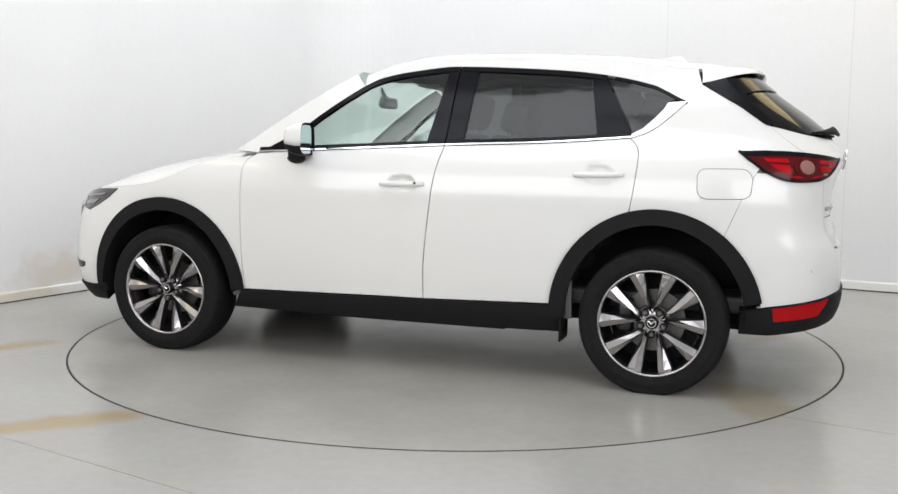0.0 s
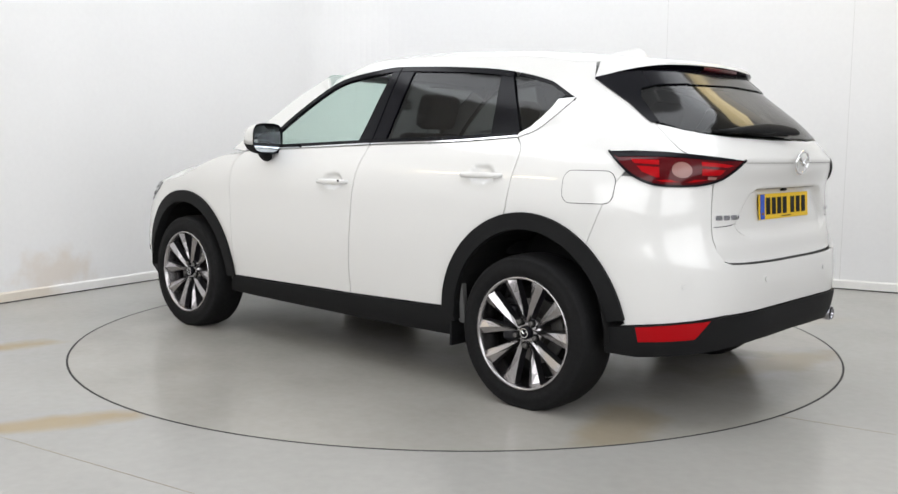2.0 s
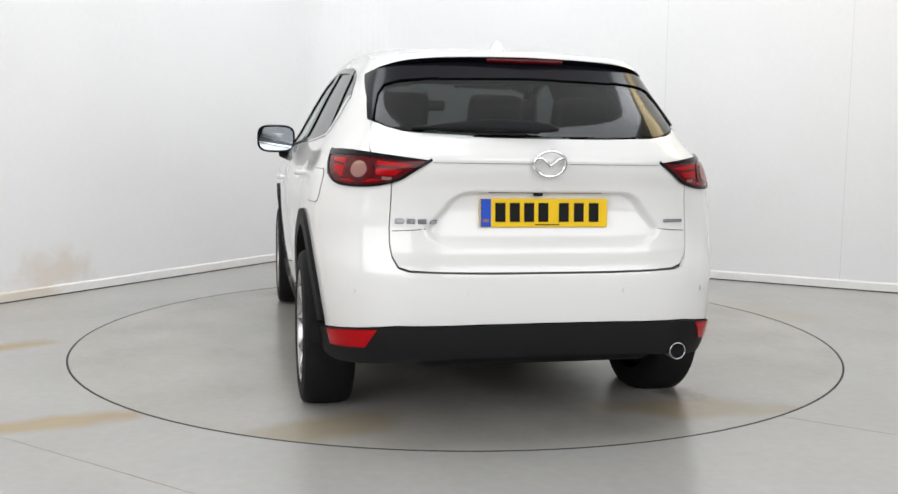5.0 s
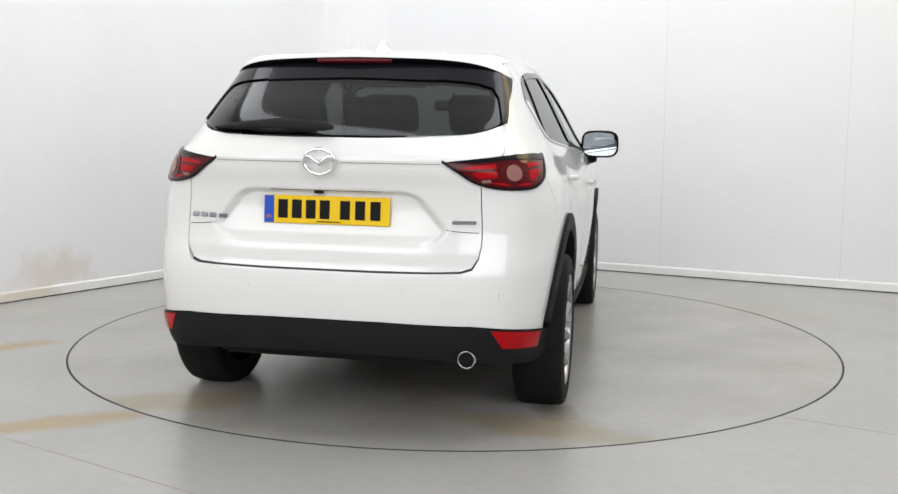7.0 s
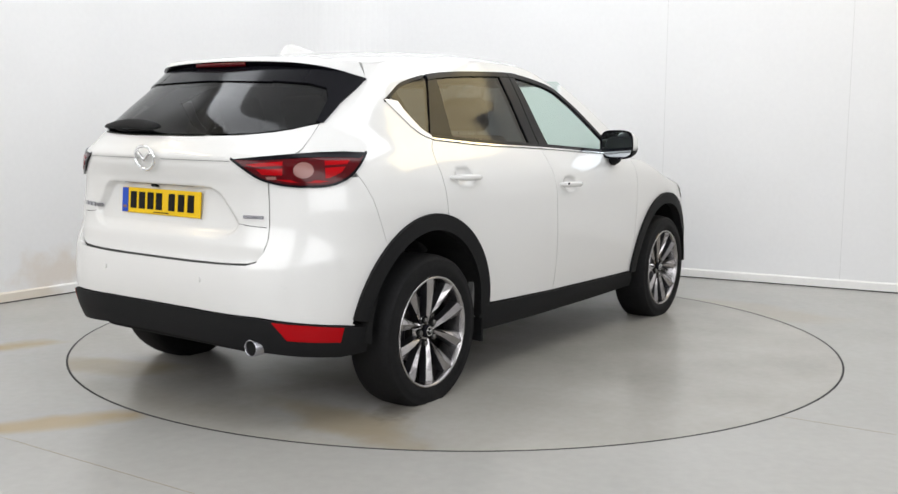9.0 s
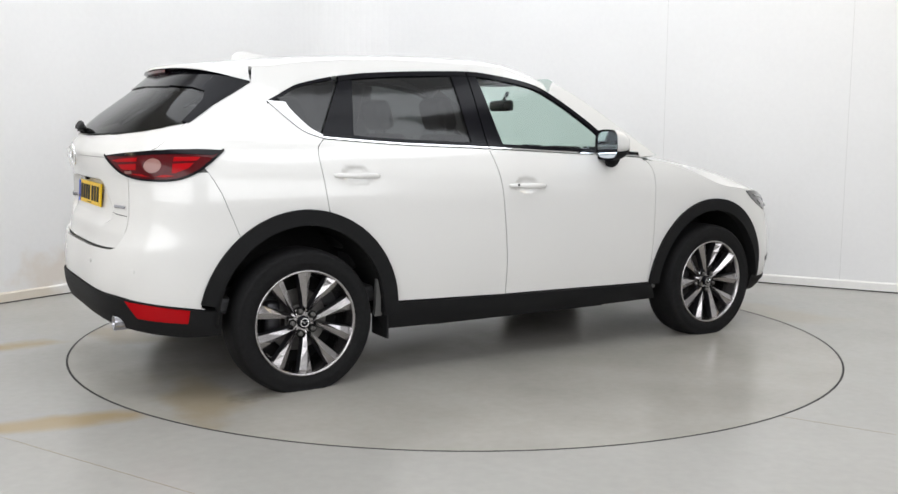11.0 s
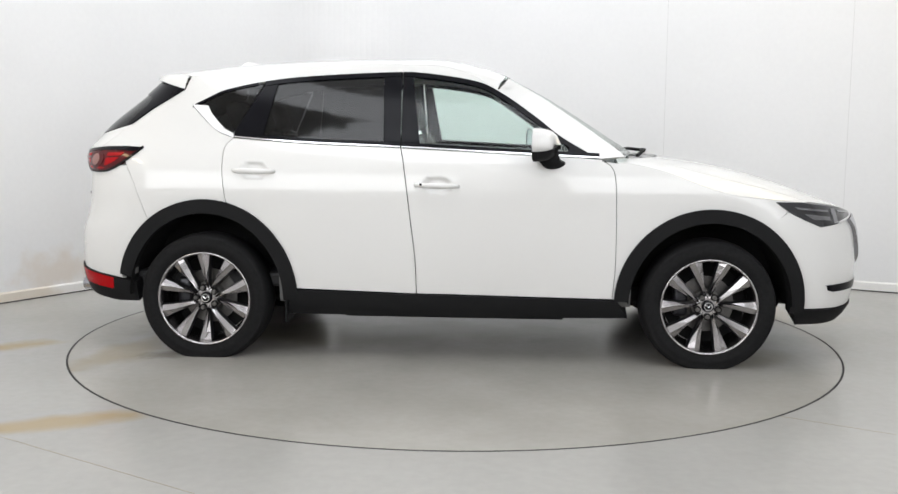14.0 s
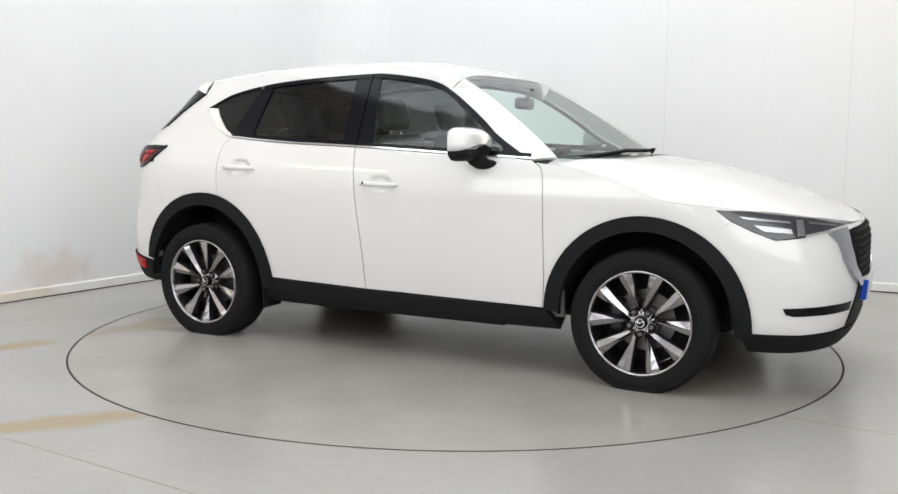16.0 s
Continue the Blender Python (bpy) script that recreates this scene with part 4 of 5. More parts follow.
def wheel(at, sg, phase):
    """Tyre with its alloy rim, pressed flat where it stands; the outer face looks to +y before it is turned."""
    x, y, z = at
    prof = [(0.243, -0.10), (0.268, -0.108), (0.305, -0.114), (0.331, -0.108), (0.346, -0.094), (0.353, -0.06), (0.355, 0.0), (0.353, 0.06), (0.346, 0.094), (0.338, 0.103), (0.331, 0.1085), (0.327, 0.1075), (0.305, 0.114), (0.290, 0.1155), (0.284, 0.1135), (0.268, 0.111), (0.256, 0.103), (0.250, 0.092)]
    bm = lathe(prof, 96)
    low = -(z + 0.006 + radians(0.533) * (y + 0.119) + radians(0.1375) * x)
    for v in bm.verts:
        if v.co.z < low:
            v.co.z = low + 0.02 * (v.co.z - low)
            v.co.y *= 1.03
    tyre = part("wheel", bm, RUBBER, car, "black tyre on a machined twin-spoke alloy rim", smooth=True)
    tyre.matrix_basis = pose(x, y, z, 0, 0, 0 if sg > 0 else 180)
    rim = [(0.256, 0.103), (0.2545, 0.109), (0.247, 0.1085), (0.243, 0.100), (0.238, 0.085), (0.234, 0.05), (0.226, 0.03), (0.222, -0.02), (0.217, -0.09)]
    part("rim", lathe(rim, 72), ALLOY, tyre, "bright alloy rim", smooth=True)
    part("wheel_back", lathe([(0.218, -0.05), (0.02, -0.05)], 32), LINER, tyre)
    part("brake_disc", lathe([(0.150, -0.02), (0.150, -0.010), (0.085, -0.010), (0.08, 0.03), (0.03, 0.03)], 40), STEEL, tyre, "steel brake disc")
    part("brake_caliper", box(0.08, 0.06, 0.17, (0.135, -0.005, 0.02), 0.02), ALLOY_DARK, tyre, "dark brake caliper", smooth=True)
    for k in range(10):
        lean = 1 if k % 2 else -1
        mid = phase + 36 + 72 * (k // 2)
        bm = bmesh.new()
        rows = []
        a0, a1 = radians(mid + lean * 5.0), radians(mid + lean * 18.5)
        root = Vector((0.040 * math.cos(a0), 0, 0.040 * math.sin(a0)))
        tip = Vector((0.2475 * math.cos(a1), 0, 0.2475 * math.sin(a1)))
        across = Vector((0, 1, 0)).cross(tip - root).normalized() * -1
        for u, w, yy in ((0.0, 0.0065, 0.062), (0.16, 0.0080, 0.072), (0.40, 0.0135, 0.083), (0.70, 0.0240, 0.094), (0.90, 0.0310, 0.101), (1.0, 0.0335, 0.102)):
            c = root.lerp(tip, u)
            at = lambda w_, h_: c + across * w_ + Vector((0, h_, 0))
            ridge = -lean * w * (0.85 - 1.0 * u)
            rows.append([at(-w - 0.005, yy - 0.045), at(-w, yy - 0.008 - 0.004 * u), at(ridge, yy + 0.004), at(w, yy - 0.008 - 0.004 * u), at(w + 0.005, yy - 0.045)])
        vs = [[bm.verts.new(v) for v in row] for row in rows]
        for p, q in zip(vs, vs[1:]):
            for j in range(4):
                bm.faces.new((p[j], p[j + 1], q[j + 1], q[j]))
        bmesh.ops.recalc_face_normals(bm, faces=bm.faces)
        sp = part("spoke", bm, ALLOY, tyre, "machined wheel spoke with dark flanks")
        sp.data.materials.append(ALLOY_DARK)
        for i, pl in enumerate(sp.data.polygons):
            pl.material_index = 0 if i % 4 in (1, 2) else 1
    part("hub", lathe([(0.072, 0.040), (0.062, 0.058), (0.050, 0.064), (0.034, 0.064), (0.0005, 0.064)], 40), ALLOY, tyre, "", smooth=True)
    part("centre_cap", lathe([(0.031, 0.066), (0.031, 0.078), (0.027, 0.081), (0.0005, 0.082)], 28), GLOSSBLACK, tyre, "black centre cap with a winged ring mark", smooth=True)
    part("cap_ring", lathe([(0.022, 0.082), (0.022, 0.0845), (0.0185, 0.0845), (0.0185, 0.082)], 24), CHROME, tyre)
    bm = bmesh.new()
    for side in (1, -1):
        tube([Vector((side * 0.019, 0.0845, 0.006)), Vector((side * 0.010, 0.0848, 0.007)), Vector((0, 0.0848, -0.005))], 0.0018, bm=bm, n=6)
    part("cap_mark", bm, CHROME, tyre)
    for k in range(5):
        a = radians(phase + 72 * k)
        m = Matrix.Translation((0.057 * math.cos(a), 0, 0.057 * math.sin(a)))
        part("nut_seat", lathe([(0.0185, 0.064), (0.0185, 0.0735), (0.0150, 0.0735), (0.0150, 0.066), (0.0005, 0.066)], 16, m=m), LINER, tyre)
        part("wheel_nut", lathe([(0.0115, 0.06), (0.0115, 0.079), (0.008, 0.083), (0.0005, 0.083)], 12, m=m), STEEL, tyre)
    return tyre


# place along the car, side, turn of the rim
for x, sg, phase in ((1.348, 1, -88), (1.352, -1, -90), (-1.345, 1, -90), (-1.350, -1, 0)):
    wheel((x, sg * 0.798, 0.328), sg, phase)

# dark wheel housings and floor pan
bm = box(3.6, 1.2, 0.12, (0, 0, 0.33), 0.03)
box(0.9, 1.5, 0.10, (0, 0, 0.30), 0.03, bm=bm)
box(0.5, 1.0, 0.25, (-1.85, 0, 0.42), 0.05, bm=bm)
box(0.5, 1.0, 0.25, (1.85, 0, 0.40), 0.05, bm=bm)
part("underbody", bm, LINER, car, "dark floor pan and sills underneath")
for x, c in ((1.355, AF), (-1.35, AR)):
    for sg in (1, -1):
        bm = bmesh.new()
        n = 20
        rows = []
        for y in (0.50, 0.885):
            rows.append([bm.verts.new((c[0] + 0.425 * math.cos(math.pi * k / n), sg * y, c[1] + 0.455 * math.sin(math.pi * k / n))) for k in range(n + 1)])
        for k in range(n):
            bm.faces.new((rows[0][k], rows[0][k + 1], rows[1][k + 1], rows[1][k]))
        bm.faces.new(rows[0])
        part("wheel_housing", bm, LINER, car)

# ---- small parts on the outside ----


def blob(parts_list, bm=None):
    """Rounded boxes joined: rows of size, place, bevel."""
    bm = bm or bmesh.new()
    for size, at, bevel in parts_list:
        box(*size, at=at, bevel=bevel, bm=bm, seg=3)
    return bm


def door_mirror(sg, door):
    """Shell with white cap, black lower half, mirror glass and foot."""
    at = Vector((0.468, sg * 0.950, 1.172))
    def shell(z0, z1, x0, x1, grow=0.0):
        bm = bmesh.new()
        rings = []
        for u in np.linspace(0, 1, 9):
            k = (1 - u**2.6) ** 0.42
            ring = []
            for q in range(28):
                a = 2 * math.pi * q / 28
                cy = math.copysign(abs(math.cos(a)) ** 0.55, math.cos(a)) * 0.118
                cz = math.copysign(abs(math.sin(a)) ** 0.6, math.sin(a)) * 0.086
                cz = min(max(cz, z0), z1)
                tilt = 0.010 * (cy / 0.118) * sg
                ring.append(bm.verts.new(at + Vector((-0.040 + 0.115 * u - 0.02 * (cy * sg / 0.118), cy * (0.72 + 0.28 * k) if k else 0, cz * max(k, 0.02) + tilt * 0))))
            rings.append(ring)
        for a, b in zip(rings, rings[1:]):
            for q in range(28):
                bm.faces.new((a[q], a[(q + 1) % 28], b[(q + 1) % 28], b[q]))
        bmesh.ops.remove_doubles(bm, verts=bm.verts, dist=1e-5)
        bmesh.ops.recalc_face_normals(bm, faces=bm.faces)
        return bm
    cap = part("door_mirror", shell(-0.035, 0.2, 0, 0), PAINT, door, "door mirror with white cap", smooth=True)
    low = part("mirror_base", shell(-0.2, -0.033, 0, 0), CLADDING, cap, "black lower shell", smooth=True)
    bm = bmesh.new()
    ring, inner = [], []
    for q in range(28):
        a = 2 * math.pi * q / 28
        cy = math.copysign(abs(math.cos(a)) ** 0.55, math.cos(a))
        cz = math.copysign(abs(math.sin(a)) ** 0.6, math.sin(a))
        ring.append(bm.verts.new(at + Vector((-0.041 - 0.02 * cy * sg, cy * 0.118, cz * 0.086))))
        inner.append(bm.verts.new(at + Vector((-0.034 - 0.02 * cy * sg, cy * 0.106, cz * 0.074))))
    for q in range(28):
        bm.faces.new((ring[q], ring[(q + 1) % 28], inner[(q + 1) % 28], inner[q]))
    bmesh.ops.recalc_face_normals(bm, faces=bm.faces)
    part("mirror_frame", bm, GLOSSBLACK, cap, "black frame")
    bm = bmesh.new()
    bm.faces.new([bm.verts.new(v) for v in [at + Vector((-0.034 - 0.02 * math.copysign(abs(math.cos(a)) ** 0.55, math.cos(a)) * sg, math.copysign(abs(math.cos(a)) ** 0.55, math.cos(a)) * 0.107, math.copysign(abs(math.sin(a)) ** 0.6, math.sin(a)) * 0.075)) for a in [2 * math.pi * q / 28 for q in range(28)]]])
    part("mirror_glass", bm, MIRROR, cap, "mirror glass")
    bm = bmesh.new()
    rows = []
    for y, x, z, rx, rz in ((0.80, 0.58, 1.070, 0.055, 0.020), (0.86, 0.55, 1.068, 0.052, 0.024), (0.90, 0.515, 1.075, 0.05, 0.030), (0.93, 0.50, 1.105, 0.055, 0.045)):
        rows.append([bm.verts.new((x + rx * math.cos(2 * math.pi * q / 14), sg * y, z + rz * math.sin(2 * math.pi * q / 14))) for q in range(14)])
    for a, b in zip(rows, rows[1:]):
        for q in range(14):
            bm.faces.new((a[q], a[(q + 1) % 14], b[(q + 1) % 14], b[q]))
    bm.faces.new(rows[-1])
    bmesh.ops.recalc_face_normals(bm, faces=bm.faces)
    part("mirror_foot", bm, CLADDING, cap, "black mirror foot", smooth=True)


for sg in (1, -1):
    door_mirror(sg, front_doors[sg])


def plane_at(f, y, z):
    """The frame of a point on the tail: x along the car's right, y up, z outwards."""
    p = Vector(f(np.array([y]), np.array([z]))[0])
    a = Vector(f(np.array([y + 0.01]), np.array([z]))[0])
    b = Vector(f(np.array([y]), np.array([z + 0.01]))[0])
    ex = (p - a).normalized()
    ez = ex.cross((b - p).normalized()).normalized()
    ey = ez.cross(ex)
    m = Matrix((ex, ey, ez)).transposed().to_4x4()
    m.translation = p
    return m


# plate with bars in place of its characters
pm = plane_at(lambda a, b: tail_yz(a, b * 0 + 0.912 + (b - 0.912) * 0.0001 + (b - 0.912), 0.030), 0.006, 0.912)
bm = box(0.520, 0.112, 0.008, (0, 0, 0.008), 0.003, m=pm)
plate = part("number_plate", bm, PLATE, tailgate, "yellow rear number plate with dark characters")
part("plate_band", box(0.040, 0.108, 0.002, (-0.238, 0, 0.0135), m=pm), PLATEBLUE, plate, "blue band")
part("plate_mark", box(0.022, 0.012, 0.002, (-0.238, -0.03, 0.0150), m=pm), LENSGREY, plate)
for cx in (-0.180, -0.122, -0.064, -0.006, 0.078, 0.140, 0.202):
    part("plate_bar", box(0.040, 0.074, 0.002, (cx, 0.002, 0.0135), 0.0, m=pm), INK, plate, "dark bar")
part("plate_mark", box(0.10, 0.004, 0.001, (0.01, -0.046, 0.0132), m=pm), INK, plate)
# button, and a dark bar that paints the shade under the lip above the plate
part("gate_button", box(0.035, 0.014, 0.02, (-0.03, 0.072, 0.018), 0.004, m=pm), INK, tailgate, "black tailgate button")
part("lip_shade", box(0.46, 0.006, 0.018, (0, 0.080, 0.017), 0.002, m=pm), GROOVE, tailgate, "dark bar standing in for the shade under the recess lip")


def emblem():
    """A bright oval ring with a spread-wing bar."""
    m = plane_at(tail_yz, 0.012, 1.108)
    bm = bmesh.new()
    n, k = 40, 8
    rings = []
    for i in range(n):
        a = 2 * math.pi * i / n
        ring = []
        for j in range(k):
            b = 2 * math.pi * j / k
            ring.append(bm.verts.new(m @ Vector(((0.062 + 0.007 * math.cos(b)) * math.cos(a), (0.049 + 0.007 * math.cos(b)) * math.sin(a), 0.016 + 0.006 * math.sin(b)))))
        rings.append(ring)
    for i in range(n):
        for j in range(k):
            bm.faces.new((rings[i][j], rings[(i + 1) % n][j], rings[(i + 1) % n][(j + 1) % k], rings[i][(j + 1) % k]))
    bmesh.ops.recalc_face_normals(bm, faces=bm.faces)
    em = part("emblem", bm, CHROME, tailgate, "chrome oval emblem", smooth=True)
    bm = bmesh.new()
    for sg in (1, -1):
        tube([m @ Vector((sg * 0.056, 0.020, 0.016)), m @ Vector((sg * 0.034, 0.021, 0.018)), m @ Vector((sg * 0.014, 0.004, 0.019)), m @ Vector((0, -0.012, 0.019))], 0.0065, bm=bm, n=8)
    part("emblem_wing", bm, CHROME, em, "chrome wing bar", smooth=True)


emblem()
# model badges as plain bars
for y0, z0, w, n in ((0.575, 0.878, 0.034, 4), (-0.545, 0.880, 0.095, 1)):
    for i in range(n):
        m = plane_at(tail_yz, y0 - i * 0.042, z0)
        badge = part("badge", box(w, 0.020 if n > 1 else 0.014, 0.006, (0, 0, 0.003), 0.003, m=m), CHROME_DARKENED, tailgate, "chrome model badge bar")
# thin dark bars that paint the shade of the creases beside and above the recess
for sg in (1, -1):
    pts = [Vector(tail_yz(np.array([sg * y]), np.array([z]))[0]) + Vector((-0.0005, 0, 0)) for y, z in ((0.602, 0.840), (0.56, 0.842), (0.52, 0.845), (0.478, 0.850))]
    part("crease_shade", tube(pts, 0.0016, n=6), GROOVE, tailgate)
    pts = [Vector(tail_yz(np.array([sg * y]), np.array([1.104]))[0]) + Vector((0.0002, 0, 0)) for y in np.linspace(0.07, 0.455, 9)]
    part("crease_shade", tube(pts, 0.0014, n=6), SEAMLINER, tailgate)
# parking sensors, exhaust, wiper
for a, z in ((0.78, 0.603), (0.335, 0.612), (-0.335, 0.612), (-0.715, 0.60)):
    skin("parking_sensor", arc(a, z, 0.011, 0.011, 0, 345, 16), TAILMAP, -1, PAINT, car, "round white parking sensor", step=0.05, off=0.005, thick=0.004, gap=0)
ex = part("exhaust", lathe([(0.030, 0.16), (0.030, -0.02), (0.033, -0.024), (0.036, -0.02), (0.036, 0.16)], 28, m=pose(-2.138, -0.572, 0.350, 0, 0, -90)), CHROME_DARKENED, car, "chrome exhaust tailpipe", smooth=True)
part("exhaust_bore", lathe([(0.031, 0.0), (0.0005, 0.0)], 24, m=pose(-2.150, -0.572, 0.350, 0, 0, -90)), INK, ex)
surf = lambda y, z, o=0.02: Vector(tail_yz(np.array([y]), np.array([z]), 0.0)[0]) + Vector((-o, 0, o * 0.7))
bm = bmesh.new()
rows = []
for y, dz, h, o in ((0.50, 0.016, 0.004, 0.012), (0.44, 0.014, 0.010, 0.018), (0.34, 0.016, 0.017, 0.024), (0.22, 0.019, 0.022, 0.028), (0.12, 0.016, 0.022, 0.030), (0.05, 0.010, 0.021, 0.032), (0.0, 0.006, 0.017, 0.034), (-0.03, 0.005, 0.007, 0.030)):
    c = surf(y, 1.212 + dz, o)
    rows.append([bm.verts.new(c + Vector((-0.012 * math.cos(2 * math.pi * q / 12) - 0.5 * h * math.sin(2 * math.pi * q / 12) * -1, 0, h * math.sin(2 * math.pi * q / 12)))) for q in range(12)])
for a, b in zip(rows, rows[1:]):
    for q in range(12):
        bm.faces.new((a[q], a[(q + 1) % 12], b[(q + 1) % 12], b[q]))
bm.faces.new(rows[0])
bm.faces.new(rows[-1][::-1])
bmesh.ops.recalc_face_normals(bm, faces=bm.faces)
wip = part("wiper", bm, CLADDING, tailgate, "broad black rear wiper", smooth=True)
part("wiper_blade", tube([surf(0.04, 1.216, 0.012), surf(0.25, 1.214, 0.010), surf(0.52, 1.228, 0.008)], 0.006, n=6), RUBBER, wip)

# fuel flap on the left, shown by its joint
corner = lambda cx, cz, a0: [(cx + 0.045 * math.cos(radians(a0 + d)), cz + 0.045 * math.sin(radians(a0 + d))) for d in (0, 22, 45, 68, 90)]
flap = corner(-1.597, 1.016, 0) + corner(-1.765, 1.018, 90) + corner(-1.757, 0.969, 180) + corner(-1.597, 0.966, 270)
skin("fuel_flap_joint", flap, LEFT, -1, LINER, car, "", step=0.04, off=0.0012, thick=0.004, gap=0)
skin("fuel_flap", flap, LEFT, -1, PAINT, car, "white rounded fuel flap", step=0.04, off=0.002, thick=0.004, gap=0.0026)
# aerial fin
bm = bmesh.new()
rows = []
for x, h, w in ((-1.39, 0.025, 0.028), (-1.36, 0.050, 0.030), (-1.33, 0.056, 0.030), (-1.28, 0.042, 0.028), (-1.21, 0.022, 0.020), (-1.15, 0.004, 0.008)):
    zb = float(roof_xy(np.array([x]), np.array([0.0]))[0][2]) - 0.006
    rows.append([bm.verts.new((x, y * w, zb + z * h)) for y, z in ((-1, 0), (-0.55, 0.5), (-0.16, 0.95), (0.16, 0.95), (0.55, 0.5), (1, 0))])
for a, b in zip(rows, rows[1:]):
    for j in range(5):
        bm.faces.new((a[j], a[j + 1], b[j + 1], b[j]))
bm.faces.new(rows[0])
bmesh.ops.recalc_face_normals(bm, faces=bm.faces)
part("aerial_fin", bm, PAINT, car, "white shark-fin aerial", smooth=True)
# front wipers
for y0, y1 in ((-0.55, 0.05), (0.10, 0.62)):
    ctop = lambda y, o: Vector((1.10 - 0.16 * (y / 0.7) ** 2, y, 1.118 - 0.03 * (y / 0.7) ** 2 + o))
    part("front_wiper", tube([ctop(y0, 0.012), ctop((y0 + y1) / 2, 0.022), ctop(y1, 0.014)], 0.010, n=8), CLADDING, car, "black windscreen wiper", smooth=True)
# mud flaps
for sg in (1, -1):
    part("mud_flap", box(0.012, 0.17, 0.12, (-0.905, sg * 0.80, 0.262), 0.005), CLADDING, car, "black mud flap")
    part("sill_edge", box(1.2, 0.10, 0.035, (0.0, sg * 0.72, 0.238), 0.01), LINER, car)
    # key marks on the front handles
    p = (LEFT if sg > 0 else RIGHT)(np.array([-0.165]), np.array([0.962]))[0]
    part("lock_button", box(0.012, 0.004, 0.012, (p[0], p[1] + sg * 0.036, p[2]), 0.001), CLADDING, front_doors[sg])
# ---- cabin ----


def seat(x, y, wide=0.50, rear=False):
    """A seat: cushion, leaning back and head restraint on two posts."""
    bm = blob([((0.50, wide, 0.16), (x + 0.10, y, 0.60), 0.06)])
    cushion = part("seat", bm, SEAT, car, "black leather seat", smooth=True)
    lean = pose(x - 0.14, y, 0.64, 0, -17 if not rear else -22, 0)
    part("backrest", box(0.13, wide * 0.96, 0.60, (0, 0, 0.30), 0.055, m=lean, seg=3), SEAT, cushion, "black backrest", smooth=True)
    part("head_restraint", box(0.10, 0.27, 0.19, (0.01, 0, 0.72), 0.045, m=lean, seg=3), SEAT, cushion, "black head restraint", smooth=True)
    for d in (-0.06, 0.06):
        part("restraint_post", tube([lean @ Vector((0, d, 0.58)), lean @ Vector((0, d, 0.66))], 0.006, n=8), CHROME, cushion)


seat(0.02, 0.37)
seat(0.02, -0.37)
for y in (0.44, -0.02, -0.44):
    seat(-0.85, y, 0.44, rear=True)
part("cabin_floor", box(2.7, 1.56, 0.08, (-0.45, 0, 0.42), 0.02), TRIM, car, "dark carpeted cabin floor")
part("boot_cover", box(0.60, 1.20, 0.02, (-1.55, 0, 1.10), 0.005), TRIM, car, "dark boot cover")
for sg in (1, -1):
    part("door_card", box(1.50, 0.05, 0.60, (-0.03, sg * 0.80, 0.80), 0.02), TRIM, car, "dark door lining")
bm = box(0.42, 1.44, 0.30, (0.80, 0, 0.92), 0.10, seg=4)
box(0.28, 0.42, 0.10, (0.70, -0.37, 1.05), 0.045, bm=bm, seg=3)
dash = part("dashboard", bm, TRIM, car, "dark dashboard with an instrument hood", smooth=True)
part("display", box(0.02, 0.22, 0.11, (0.62, 0, 1.10), 0.01), GLOSSBLACK, dash, "black display screen")
bm = bmesh.new()
sm = pose(0.42, -0.37, 0.97, 0, 66, 0)
ringpts = [sm @ Vector((0.18 * math.cos(2 * math.pi * k / 36), 0.18 * math.sin(2 * math.pi * k / 36), 0)) for k in range(37)]
tube(ringpts, 0.016, bm=bm, n=10)
box(0.10, 0.14, 0.05, (0, 0, 0.01), 0.02, m=sm, bm=bm)
box(0.03, 0.32, 0.02, (0, 0, 0.0), 0.008, m=sm, bm=bm)
box(0.16, 0.04, 0.02, (0.08, 0, 0.0), 0.008, m=sm, bm=bm)
part("steering_wheel", bm, TRIM, car, "black steering wheel", smooth=True)
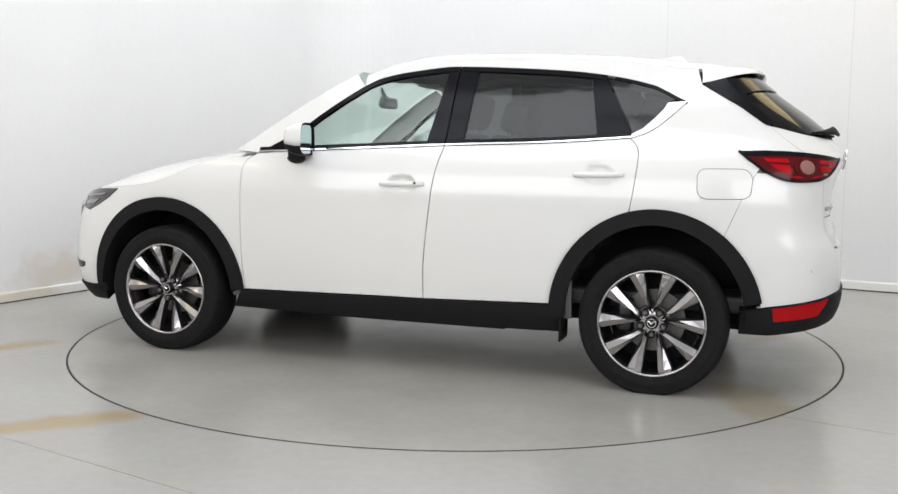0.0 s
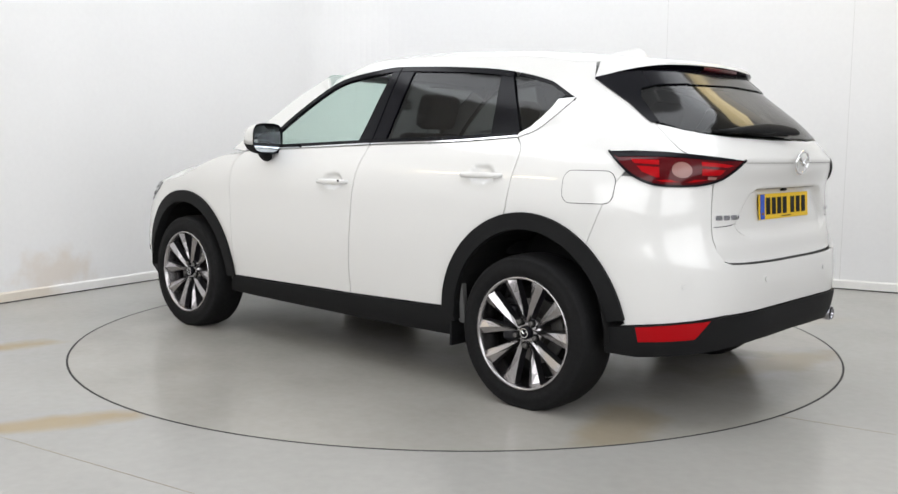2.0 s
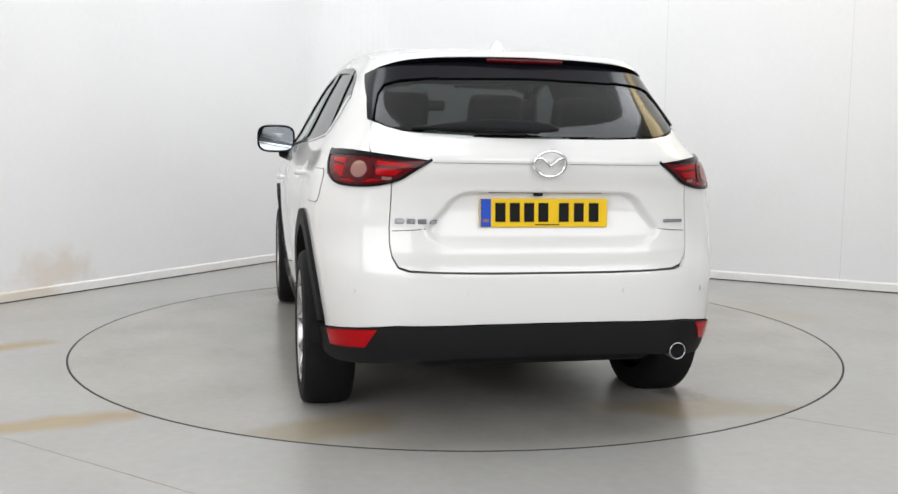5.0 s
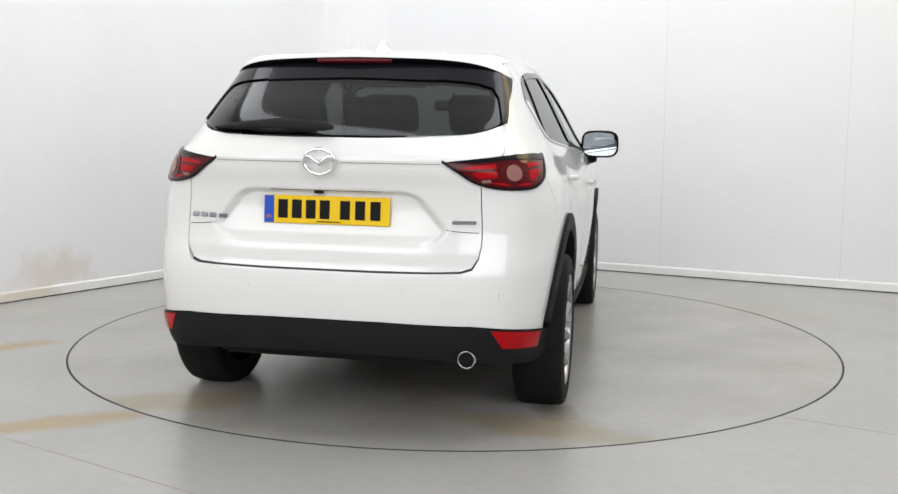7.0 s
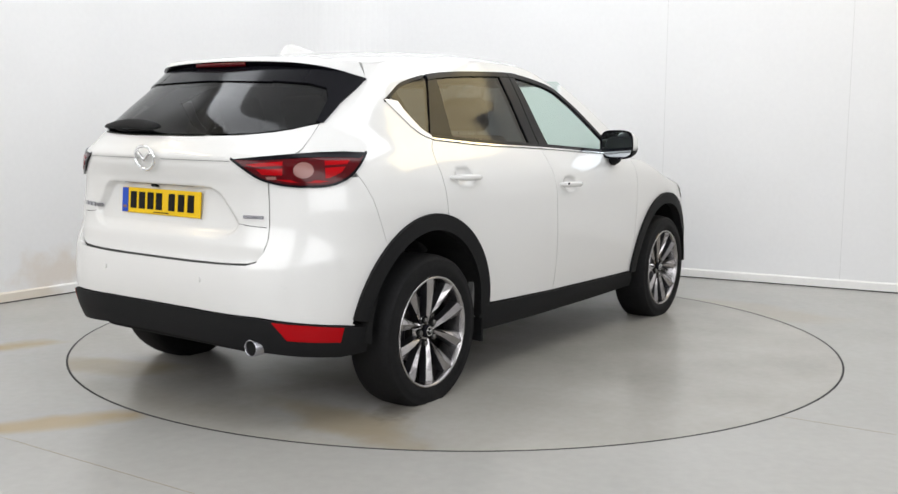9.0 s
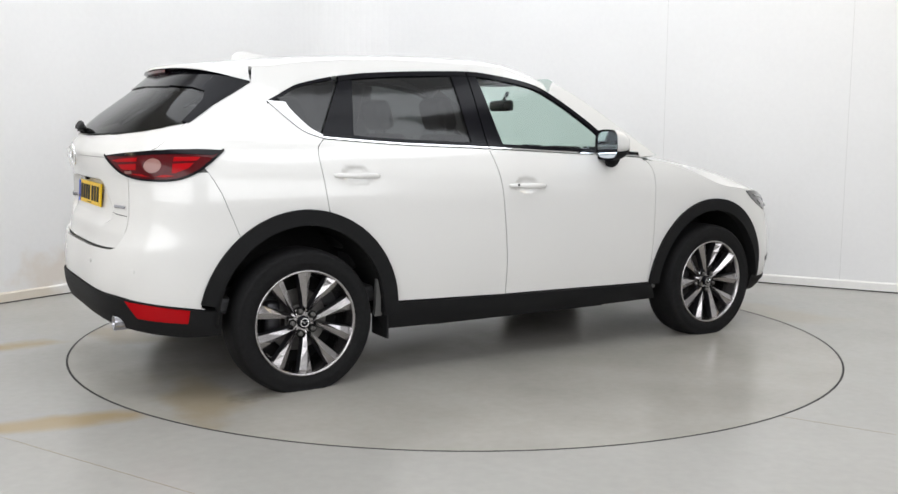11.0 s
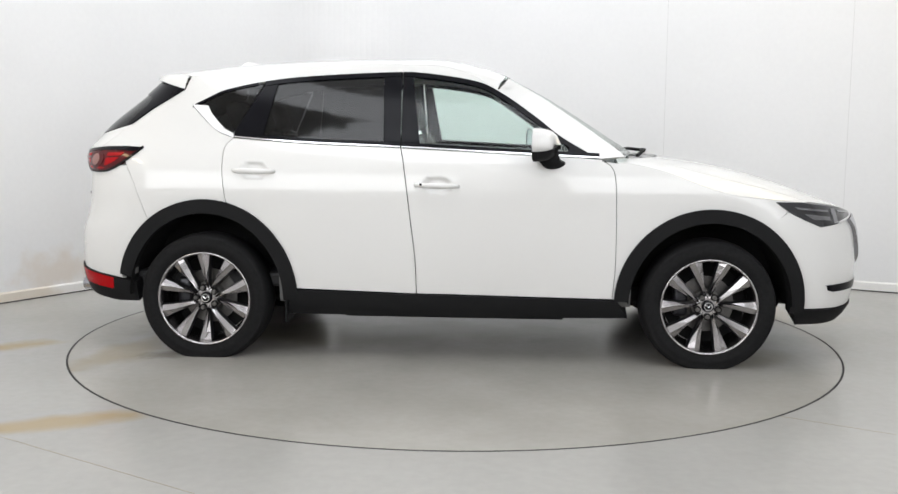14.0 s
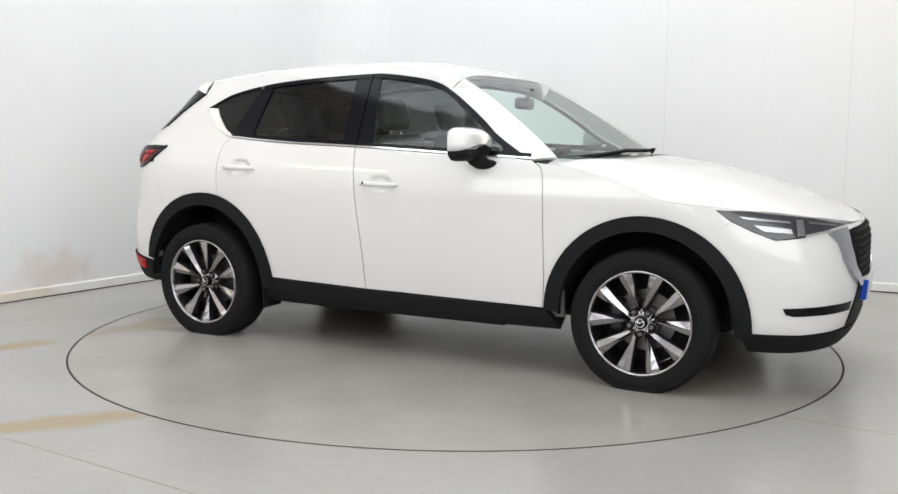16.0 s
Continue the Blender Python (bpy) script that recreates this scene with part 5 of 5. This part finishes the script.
im = part("inner_mirror", box(0.04, 0.24, 0.07, (0.37, 0, 1.40), 0.02), GLOSSBLACK, car, "black inside mirror", smooth=True)
part("mirror_stem", tube([(0.38, 0, 1.42), (0.42, 0, 1.485)], 0.012), GLOSSBLACK, im)
head = [(x, y - 0.03) for x, y in roof_l]
skin("headlining", head + [(0.24, 0.0)] + [(x, -y) for x, y in head[::-1]], lambda a, b: roof_xy(a, b) - np.array([0, 0, 0.03]), -1, HEADLINER, car, "light grey headlining", step=0.1, thick=-0.01, gap=0)
for sg in (1, -1):
    part("sun_visor", box(0.15, 0.36, 0.015, (0.17, sg * 0.33, 1.515), 0.006, m=None), HEADLINER, car, "grey sun visor")

# ---- marks on wall and floor ----
sx = lambda d, z: right_rot @ Vector((d, 0.0, z))
for d, z0, z1 in ((2.64, 0.078, ROOM_TOP), (4.14, 0.078, ROOM_TOP)):
    bm = box(0.003, 0.002, z1 - z0, (d, 0.0005, (z0 + z1) / 2), m=right_rot)
    tagged(part("wall_seam", bm, SEAM, None), "fine upright joint in the wall panels", "joint", kind="structure")
for p, q in (((-1.816, -2.112), (-0.874, -2.699)), ((1.434, -1.715), (3.2, -2.83)), ((-4.2, -0.6), (-1.816, -2.112))):
    d = Vector((q[0] - p[0], q[1] - p[1], 0))
    m = Matrix.Translation((p[0], p[1], 0)) @ Matrix.Rotation(math.atan2(d.y, d.x), 4, "Z")
    bm = box(d.length, 0.0035, 0.0006, (d.length / 2, 0, 0.0004), m=m)
    tagged(part("floor_joint", bm, JOINT, None), "hairline joint in the floor", "joint", kind="structure")

# ---- turning ----
SPAN = 16.0
RATE = -11.789
START = 161.64


def turn_rows(m):
    return [(t, pose(0, 0, 0, 0, 0, START + RATE * t) @ m) for t in np.arange(0, SPAN + 0.01, 0.25)]


def motions():
    walk(turntable, turn_rows(Matrix()))
    walk(car, turn_rows(pose(0, 0, 0.006, 0.533, 0, 0) @ pose(0, 0, 0, 0, -0.1375, 0) @ Matrix.Translation((0.033, 0.119, 0))))


motions()
